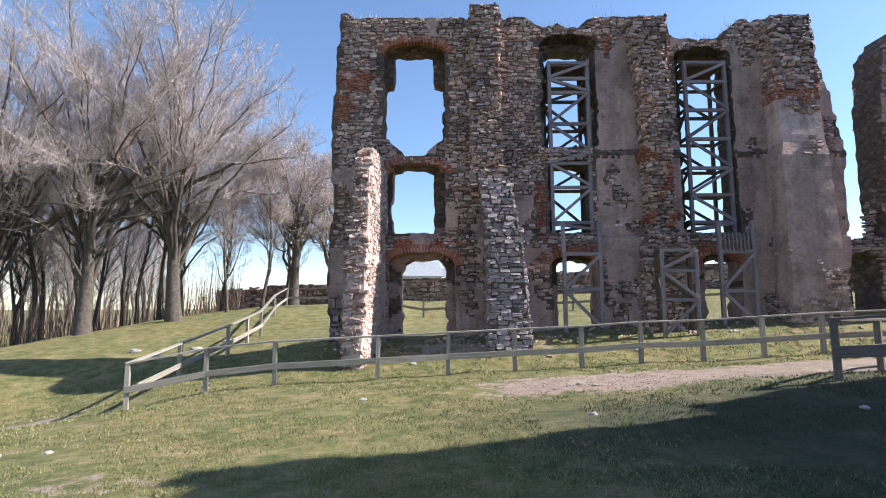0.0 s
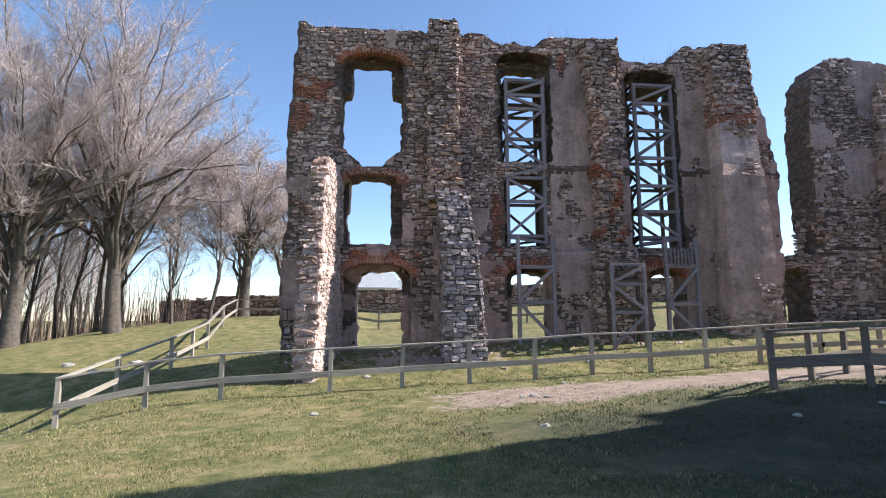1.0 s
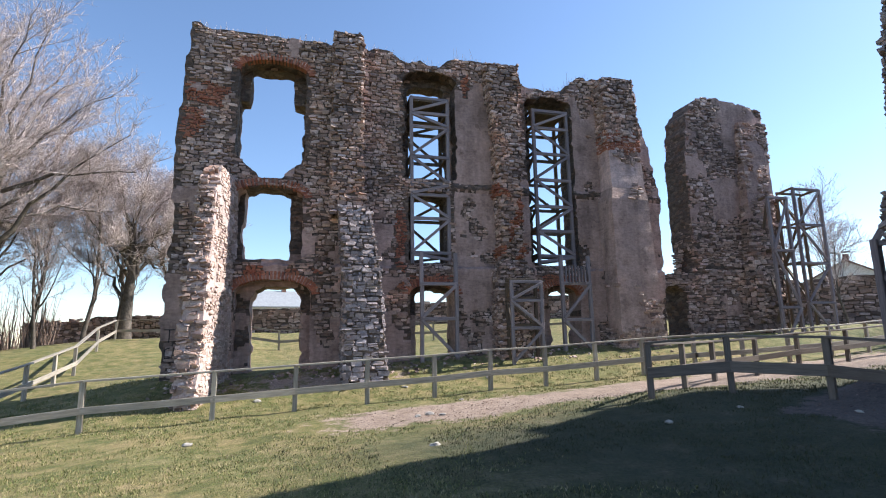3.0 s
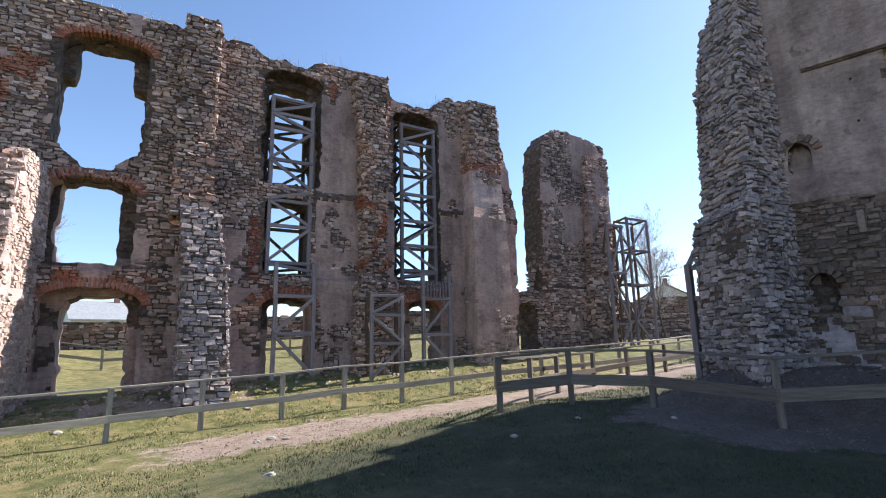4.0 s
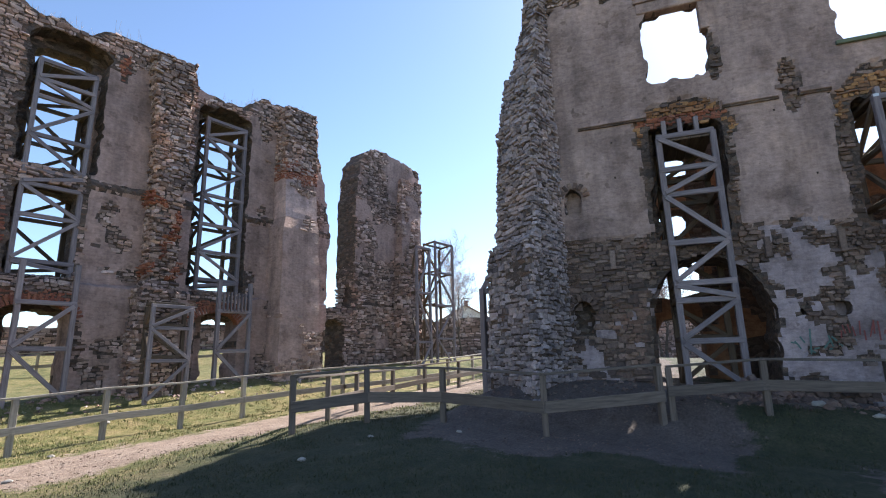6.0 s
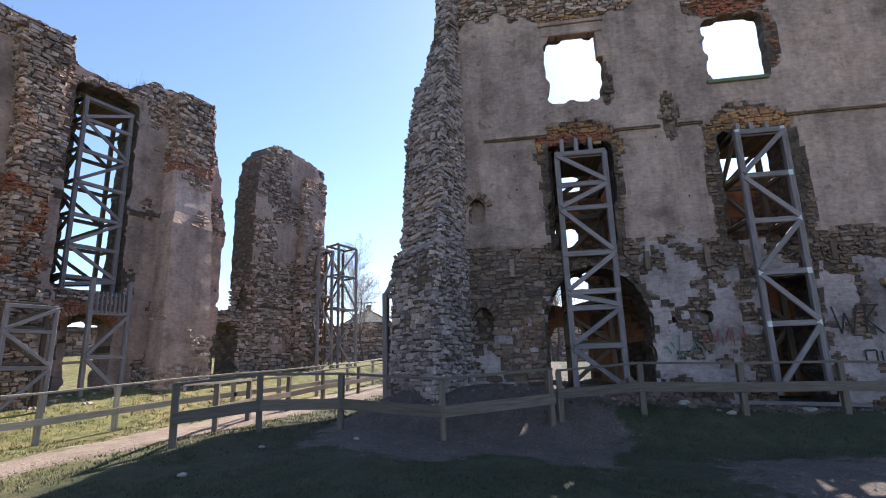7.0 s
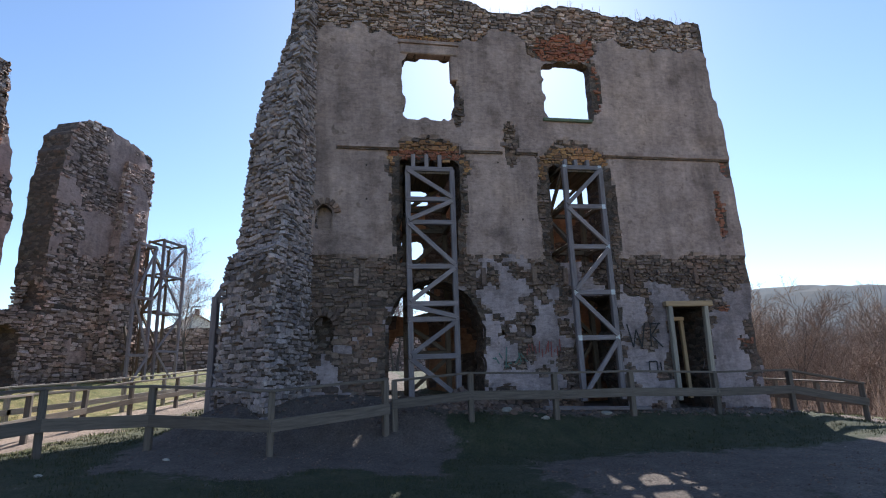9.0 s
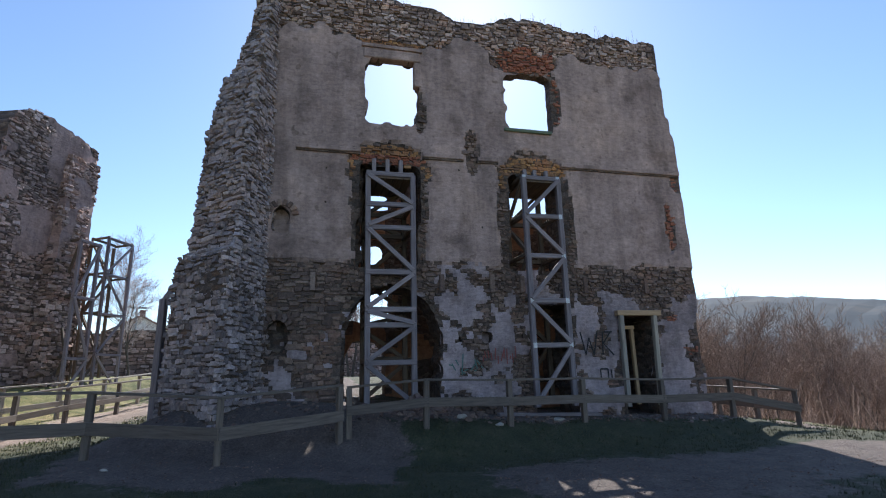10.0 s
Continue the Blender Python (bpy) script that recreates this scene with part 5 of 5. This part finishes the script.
for (ax, ay), (bx, by) in zip(line[:-1], line[1:]):
    a, b = Vector((ax, ay, 0)), Vector((bx, by, 0))
    u = (b - a).normalized()
    n = Vector((u.y, -u.x, 0))
    za, zb = 3.2 + 0.033 * (ax + 22), 3.2 + 0.033 * (bx + 22)
    ln = (b - a).length
    w = ragged_wall("wall_boundary", a, u, n, 0, ln, -1.0, 6.0, [(0.0, 0.5, lambda s, z: z < za + (zb - za) * s / ln + 0.06 * noise.noise((s * 2, 1, 1)))], "low boundary wall of brown rubble stone", lambda s, z: (0, 0.0), 0.35, 0.07, 13)
    s0 = Stones(int(ax) + 99)
    e = Vector((0, 0, 1))
    stone_face(s0, (a + e * 0.6, b + e * 0.6, b + e * zb, a + e * za), 0.18, 0.3, 0.7, 0.05)
    mesh_part("rubble_facing", s0.mesh("rubble_facing"), STONE, w)["kind"] = "stuff"


RENDER_WHITE = plain("pale_house_render", (0.80, 0.77, 0.72))
ROOF_RED = plain("brown_roof_tiles", (0.22, 0.12, 0.09))
ROOF_GREY = plain("grey_roof_sheet", (0.32, 0.33, 0.34), 0.6)
GLASS = plain("dark_window_glass", (0.03, 0.04, 0.05), 0.1)
STEEL = plain("galvanised_steel", (0.35, 0.36, 0.37), 0.45, 8, 0.8)


def house(x, y, z, turn, w, d, eaves, ridge, roof, label):
    t = thing("house", label, "house", "houses beyond the wall", m=pose(x, y, z, 0, 0, turn))
    bm = bmesh.new()
    vs = [bm.verts.new(c) for c in ((-w / 2, -d / 2, -6), (w / 2, -d / 2, -6), (w / 2, d / 2, -6), (-w / 2, d / 2, -6), (-w / 2, -d / 2, eaves), (w / 2, -d / 2, eaves), (w / 2, d / 2, eaves), (-w / 2, d / 2, eaves), (-w / 2, 0, ridge), (w / 2, 0, ridge))]
    for f in ((0, 1, 5, 4), (2, 3, 7, 6), (1, 2, 6, 9, 5), (3, 0, 4, 8, 7)):
        bm.faces.new([vs[i] for i in f])
    part("wall", bm, RENDER_WHITE, t)
    for k in (-1, 1):
        bm = bmesh.new()
        o = 0.35
        sl = (ridge - eaves) / (d / 2)
        q = [(-w / 2 - o, k * (d / 2 + o), eaves - sl * o), (w / 2 + o, k * (d / 2 + o), eaves - sl * o), (w / 2 + o, 0, ridge + 0.05), (-w / 2 - o, 0, ridge + 0.05)]
        a = [bm.verts.new(c) for c in q] + [bm.verts.new((c[0], c[1], c[2] + 0.15)) for c in q]
        for f in ((0, 1, 2, 3), (7, 6, 5, 4), (0, 4, 5, 1), (1, 5, 6, 2), (2, 6, 7, 3), (3, 7, 4, 0)):
            bm.faces.new([a[i] for i in f])
        part("roof", bm, roof, t, "pitched roof slope")
    bm = bmesh.new()
    bmesh.ops.create_cube(bm, size=1, matrix=Matrix.Translation((w * 0.2, 0, ridge + 0.4)) @ Matrix.Diagonal((0.6, 0.6, 1.6, 1)))
    part("chimney", bm, ROOF_RED, t, "brick chimney")
    for i in range(3):
        bm = bmesh.new()
        bmesh.ops.create_cube(bm, size=1, matrix=Matrix.Translation((-w * 0.3 + i * w * 0.3, -d / 2 - 0.02, eaves - 1.4)) @ Matrix.Diagonal((1.0, 0.1, 1.3, 1)))
        part("window", bm, GLASS, t, "dark window pane")


house(-4.5, 76, 2.5, 12, 7, 8, 3.4, 5.6, ROOF_GREY, "pale rendered house with a grey pitched roof")
house(2.5, 82, 2.5, -8, 8, 8, 3.0, 5.0, ROOF_GREY, "pale rendered house with a grey pitched roof")
house(57.5, 42, 2.0, 35, 6, 6, 4.9, 6.6, ROOF_RED, "pale house with a brown tiled roof")
house(27, 74, 2.5, 0, 9, 8, 3.2, 5.4, ROOF_RED, "pale house with a brown tiled roof")
lamp = thing("street_lamp", "grey steel lamp post with two heads", "lamp", m=Matrix.Translation((39.4, 29.2, 1.5)))
beam("pole", (39.4, 29.2, 1.0), (39.4, 29.2, 7.3), 0.14, 0.14, STEEL, lamp)
for k in (-1, 1):
    beam("lamp_head", (39.4 + k * 0.1, 29.2 - k * 0.1, 7.3), (39.4 + k * 0.55, 29.2 - k * 0.45, 7.35), 0.24, 0.14, STEEL, lamp)


# ---- details of the palace wall ----
def strip(name, s0, s1, z0, z1, front, deep, material, parent, label=""):
    a, b = near_pt(s0, (z0 + z1) / 2, front + deep / 2), near_pt(s1, (z0 + z1) / 2, front + deep / 2)
    return beam(name, a, b, deep, z1 - z0, material, parent, (0, 0, 1), label)


for s0, s1 in ((-0.72, 0.9), (2.55, 3.7), (4.1, 4.7), (6.6, 10.55)):
    strip("string_course", s0, s1, 7.24, 7.36, 13.36, 0.16, PLASTER, wall_east, "thin projecting string course")
    strip("string_course", s0, s1, 7.19, 7.24, 13.4, 0.12, MORTAR, wall_east)
w1 = thing("window_1", "broken window opening with a grey stone lintel", "window", kind="structure", m=Matrix.Translation(near_pt(1.7, 9, 13.5)))
strip("lintel", 0.95, 2.55, 10.1, 10.4, 13.4, 0.3, PLASTER, w1, "moulded grey lintel")
strip("lintel_moulding", 0.9, 2.6, 10.4, 10.5, 13.36, 0.3, PLASTER, w1)
strip("jamb", 2.36, 2.56, 9.35, 10.1, 13.42, 0.25, PLASTER, w1)
w2 = thing("window_2", "broken window opening with a green-grey sill", "window", kind="structure", m=Matrix.Translation(near_pt(5.6, 9, 13.5)))
strip("window_sill", 4.95, 6.4, 8.24, 8.33, 13.38, 0.4, plain("mossy_sill", (0.13, 0.16, 0.10)), w2, "mossy green sill")
door = thing("door_1", "rough pine door frame in a broken opening", "door frame", kind="structure", m=Matrix.Translation(near_pt(8.3, 1, 13.4)))
for s0, ang in ((7.94, 0.04), (8.92, 0.1)):
    beam("jamb", near_pt(s0, 0.6, 13.35), near_pt(s0 + ang, 3.0, 13.35), 0.12, 0.12, FENCEWOOD, door, S2)
strip("lintel", 7.85, 9.22, 2.98, 3.12, 13.28, 0.16, NEWWOOD, door, "pale pine lintel")
beam("jamb", near_pt(8.62, 0.6, 13.9), near_pt(8.62, 2.7, 13.9), 0.1, 0.1, NEWWOOD, door, S2)
strip("lintel", 8.0, 8.7, 2.65, 2.75, 13.85, 0.1, NEWWOOD, door)
# arch stones round the niches beside the buttress
for z in (5.45, 2.65):
    nm = thing("niche_arch", "small arch of rough stones over a wall niche", "arch", "niches in the corner", m=Matrix.Translation(near_pt(-0.98, z, 13.47)))
    for i in range(8):
        a = math.pi * (i + 0.5) / 8
        c = near_pt(-0.98 + 0.24 * math.cos(a), z + 0.24 * math.sin(a), 13.45)
        c2 = near_pt(-0.98 + 0.4 * math.cos(a), z + 0.4 * math.sin(a), 13.45)
        beam("voussoir", c, c2, 0.09, 0.1, DARK_ONE, nm, N2)
# putlog slots in the bare band
for s0 in (-0.2, 3.0, 4.35, 5.2, 7.05, 8.95):
    t = thing("wall_slot", "short upright slab set in the bare stone band", "slab", "slabs in the stone band", m=Matrix.Translation(near_pt(s0, 3.9, 13.45)))
    beam("slab", near_pt(s0, 3.6, 13.48), near_pt(s0, 4.05, 13.48), 0.15, 0.12, DARK_ONE, t, S2)

# ---- painted scrawls ----
BLACK = plain("black_paint", (0.02, 0.02, 0.022))
RED = plain("faded_red_paint", (0.24, 0.07, 0.06))
GREEN = plain("faded_green_paint", (0.09, 0.16, 0.14))


def scrawl(o, u, n, strokes, material, label, width=0.035):
    """Brush strokes on a wall: o is the lower left corner, strokes are (u0, z0, u1, z1)."""
    t = thing("wall_scrawl", label, "graffiti", "painted scrawls", m=Matrix.Translation(o))
    for a, b, c, d in strokes:
        p, q = o + u * a + Vector((0, 0, b)), o + u * c + Vector((0, 0, d))
        beam("stroke", p, q, width, 0.006, material, t, n)


W = ((0, 0.6, 0.12, 0), (0.12, 0, 0.24, 0.45), (0.24, 0.45, 0.36, 0), (0.36, 0, 0.5, 0.62))
K = ((0.62, 0, 0.66, 0.6), (0.66, 0.3, 0.92, 0.62), (0.66, 0.3, 0.95, -0.02), (0.7, 0.6, 0.95, 0.6))
scrawl(near_pt(6.75, 1.95, 13.42), S2, -N2, W + K, BLACK, "black painted scrawl on pale stone", 0.036)
scrawl(near_pt(7.25, 1.3, 13.42), S2, -N2, ((0, 0, 0, 0.28), (0, 0.28, 0.22, 0.28), (0.22, 0.28, 0.22, 0), (0.1, 0.02, 0.4, 0.02), (0.32, 0.02, 0.32, 0.26)), BLACK, "black painted scrawl on pale stone")
rs = random.Random(9)
scrawl(near_pt(4.0, 1.75, 13.42), S2, -N2, [(x := 0.08 * i, rs.uniform(0, 0.2), x + rs.uniform(-0.03, 0.1), rs.uniform(0.2, 0.5)) for i in range(12)], RED, "faded red spray scrawl on plaster", 0.025)
scrawl(near_pt(3.2, 1.5, 13.42), S2, -N2, [(x := 0.08 * i, rs.uniform(0, 0.3), x + rs.uniform(-0.1, 0.15), rs.uniform(0.1, 0.6)) for i in range(11)], GREEN, "faded green spray scrawl on plaster", 0.03)
scrawl(Vector((-3.92, 17.71, 1.42)), EX, NY, ((0, 0.5, 0.3, 0.5), (0.15, 0.5, 0.15, 0.1), (0.4, 0.5, 0.5, 0.3), (0.6, 0.5, 0.42, 0.08), (0.05, -0.1, 0.2, -0.05), (0.05, -0.1, 0.05, -0.38), (0.05, -0.38, 0.22, -0.35), (0.3, -0.05, 0.3, -0.38), (0.3, -0.2, 0.45, -0.2), (0.45, -0.05, 0.45, -0.38), (0.55, -0.05, 0.55, -0.35), (0.55, -0.35, 0.7, -0.32)), BLACK, "black marker strokes on the wall foot", 0.03)

# ---- loose stone ----


def rock(r, size):
    bm = bmesh.new()
    bmesh.ops.create_icosphere(bm, subdivisions=2, radius=1)
    o = Vector((r.random() * 50, 0, 0))
    for v in bm.verts:
        v.co *= 1 + 0.45 * noise.noise(v.co * 1.1 + o) + 0.15 * noise.noise(v.co * 3 + o)
        v.co.z *= 0.6
        v.co *= size
    return bm


PALE = plain("pale_limestone", (0.36, 0.33, 0.29), 0.9, 9)
r = random.Random(31)
ROCKS = []
for i in range(5):
    bm = rock(r, 1.0)
    me = bpy.data.meshes.new("loose_stone")
    bm.to_mesh(me)
    bm.free()
    me.materials.append(PALE)
    ROCKS.append(me)
for x, y, k in ((-1.63, 10.4, 0.09), (-6.2, 7.2, 0.08), (-6.8, 7.0, 0.1), (-5.6, 7.4, 0.06), (-7.3, 7.5, 0.08), (2.6, 10.7, 0.07), (2.9, 10.9, 0.09), (3.1, 10.6, 0.06), (2.3, 8.0, 0.07), (5.6, 6.9, 0.06), (8.4, 6.2, 0.05), (7.2, 7.2, 0.05), (4.2, 12.9, 0.07), (-0.9, 15.2, 0.1), (3.2, 15.3, 0.08), (5.9, 15.5, 0.1), (-9.6, 20.0, 0.25), (-10.6, 19.0, 0.2), (-9.0, 21.5, 0.18), (-12, 20, 0.2), (12.4, 1.2, 0.12), (12.2, 0.4, 0.08), (12.9, -0.9, 0.1)):
    ob = new("loose_stone", ROCKS[r.randrange(5)])
    ob.matrix_basis = Matrix.LocRotScale((x, y, height(x, y) + 0.15 * k), Euler((r.uniform(-0.2, 0.2), 0, r.uniform(0, 6))), (k * 1.2, k, k * 0.8))
    tagged(ob, "pale limestone lump lying in the grass", "stone", "loose stones")


def heap(name, label, count, place, low, high, material):
    """Broken stones lying in a heap or scatter."""
    rr, v, f = random.Random(count), [], []
    cube = [(-1, -1, -1), (1, -1, -1), (1, 1, -1), (-1, 1, -1), (-0.8, -0.7, 0.9), (0.7, -0.8, 0.8), (0.8, 0.7, 1), (-0.7, 0.8, 0.7)]
    for i in range(count):
        x, y, z = place(rr)
        k = rr.uniform(low, high)
        m = Matrix.LocRotScale((x, y, z), Euler([rr.uniform(-0.6, 0.6), rr.uniform(-0.6, 0.6), rr.uniform(0, 6)]), (k, k * rr.uniform(0.6, 1), k * rr.uniform(0.35, 0.7)))
        b = len(v)
        v += [m @ (Vector(c) + Vector((rr.uniform(-0.2, 0.2), rr.uniform(-0.2, 0.2), rr.uniform(-0.2, 0.2)))) for c in cube]
        f += [tuple(b + i for i in q) for q in ((3, 2, 1, 0), (4, 5, 6, 7), (0, 1, 5, 4), (1, 2, 6, 5), (2, 3, 7, 6), (3, 0, 4, 7))]
    me = bpy.data.meshes.new(name)
    me.from_pydata(v, [], f)
    me.materials.append(material)
    tagged(new(name, me), label, "rubble", kind="stuff")


def pile(rr):
    s, d = rr.gauss(2.3, 0.55), rr.gauss(13.0, 0.35)
    p = near_pt(s, 0, d)
    return p.x, p.y, height(p.x, p.y) + max(0, 0.38 * math.exp(-((s - 2.3) / 0.6) ** 2 - ((d - 13.1) / 0.45) ** 2) * rr.random())


def foot(rr):
    s, d = rr.uniform(-3, 10.3), 11.7 + 1.6 * rr.random()
    p = near_pt(s, 0, d)
    return p.x, p.y, height(p.x, p.y)


def foot_north(rr):
    x, y = rr.uniform(-4, 14), 17.7 - abs(rr.gauss(0, 0.7))
    return x, y, height(x, y)


def pebbles(rr):
    while True:
        a, d = radians(rr.uniform(-10, 132)), 3.4 + 9 * rr.random()
        x, y = math.sin(a) * d + 0.6, math.cos(a) * d + 0.3
        if trodden(x, y) > 0.5 and x * N2.x + y * N2.y < 13.2:
            return x, y, height(x, y)


def weeds():
    """Dry stems on the broken wall heads."""
    rr, t = random.Random(14), Tubes()
    for i in range(900):
        if i % 3:
            x = rr.uniform(-3.8, 14)
            o = Vector((x, 18 + rr.uniform(0.05, 0.6), north_top(x) - 0.12))
        else:
            q = rr.uniform(-1.2, 10.3)
            o = near_pt(q, east_top(q) - 0.12, 13.55 + 0.4 * rr.random())
        h = rr.uniform(0.1, 0.3) * (2.2 if rr.random() < 0.06 else 1)
        e = o + Vector((rr.gauss(0, 0.07), rr.gauss(0, 0.07), h + 0.1))
        t.add([o, o.lerp(e, 0.6) + Vector((rr.gauss(0, 0.02), 0, 0)), e], [0.006, 0.005, 0.003], 3)
    me = t.mesh("wall_weeds")
    me.materials.append(TWIG)
    tagged(new("wall_weeds", me), "dry weeds growing on the wall tops", "weeds", kind="stuff")


weeds()
t = thing("plank", "long grey plank lying at the wall foot", "plank", m=Matrix.Translation(near_pt(5.4, 0.9, 12.7)))
pa, pb = near_pt(4.1, 0, 12.75), near_pt(6.7, 0, 12.7)
beam("board", (pa.x, pa.y, height(pa.x, pa.y) + 0.06), (pb.x, pb.y, height(pb.x, pb.y) + 0.06), 0.2, 0.07, GREYWOOD, t)
heap("pebbles", "small pebbles in the trodden earth", 3000, pebbles, 0.005, 0.018, DARK)
heap("rubble_heap", "heap of grey broken stones before the arch", 240, pile, 0.05, 0.13, DARK)
heap("scattered_rubble", "small stones scattered at the wall foot", 420, foot, 0.015, 0.055, DARK)
heap("fallen_rubble", "small fallen stones along the ruin's foot", 320, foot_north, 0.02, 0.08, STONE)


# ---- grass ----
def grass():
    rr, v, f, kinds = random.Random(3), [], [], []
    while len(f) < 170000:
        a, d = radians(rr.uniform(-46, 132)), 3.2 + 17 * rr.random() ** 1.6
        x, y = math.sin(a) * d + 0.4, math.cos(a) * d + 0.2
        if trodden(x, y) > 0.35 + 0.2 * rr.random() or noise.noise((x * 0.8, y * 0.8, 2)) < -0.35 + 0.3 * rr.random():
            continue
        if 13.2 < x * N2.x + y * N2.y and -4 < x * S2.x + y * S2.y < 10.6 or y > 17.6 and -4.2 < x < 21:
            continue
        o = Vector((x, y, height(x, y) - 0.012))
        b0 = 0 if palace_shade(x, y) < rr.random() else 1
        k = 0.02 + 0.0014 * d
        for _ in range(5):
            p = o + Vector((rr.gauss(0, 0.045), rr.gauss(0, 0.045), 0))
            g = rr.uniform(0, 6.3)
            w = Vector((math.cos(g), math.sin(g), 0)) * (0.0035 + 0.0005 * d)
            b = len(v)
            v += [p - w, p + w, p + Vector((rr.gauss(0, 0.02), rr.gauss(0, 0.02), k * rr.uniform(0.7, 1.9)))]
            f.append((b, b + 1, b + 2))
            kinds.append(b0)
    me = bpy.data.meshes.new("grass")
    me.from_pydata(v, [], f)
    # the second blade colours are greener and darkened for the palace's shade
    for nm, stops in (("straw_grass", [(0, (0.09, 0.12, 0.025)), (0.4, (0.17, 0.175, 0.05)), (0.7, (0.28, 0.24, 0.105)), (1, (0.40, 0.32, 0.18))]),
                      ("palace_shade_grass", [(0, (0.024, 0.032, 0.011)), (0.6, (0.045, 0.053, 0.02)), (1, (0.095, 0.083, 0.043))])):
        m, n, l, p = nodes_of(nm)
        geo = n.new("ShaderNodeNewGeometry")
        q = ramp(n, stops)
        l.new(geo.outputs["Random Per Island"], q.inputs[0])
        l.new(q.outputs[0], p.inputs["Base Color"])
        p.inputs["Roughness"].default_value = 0.8
        me.materials.append(m)
    me.polygons.foreach_set("material_index", kinds)
    tagged(new("grass", me), "short tufted spring grass, green and straw", "grass", kind="stuff")


grass()
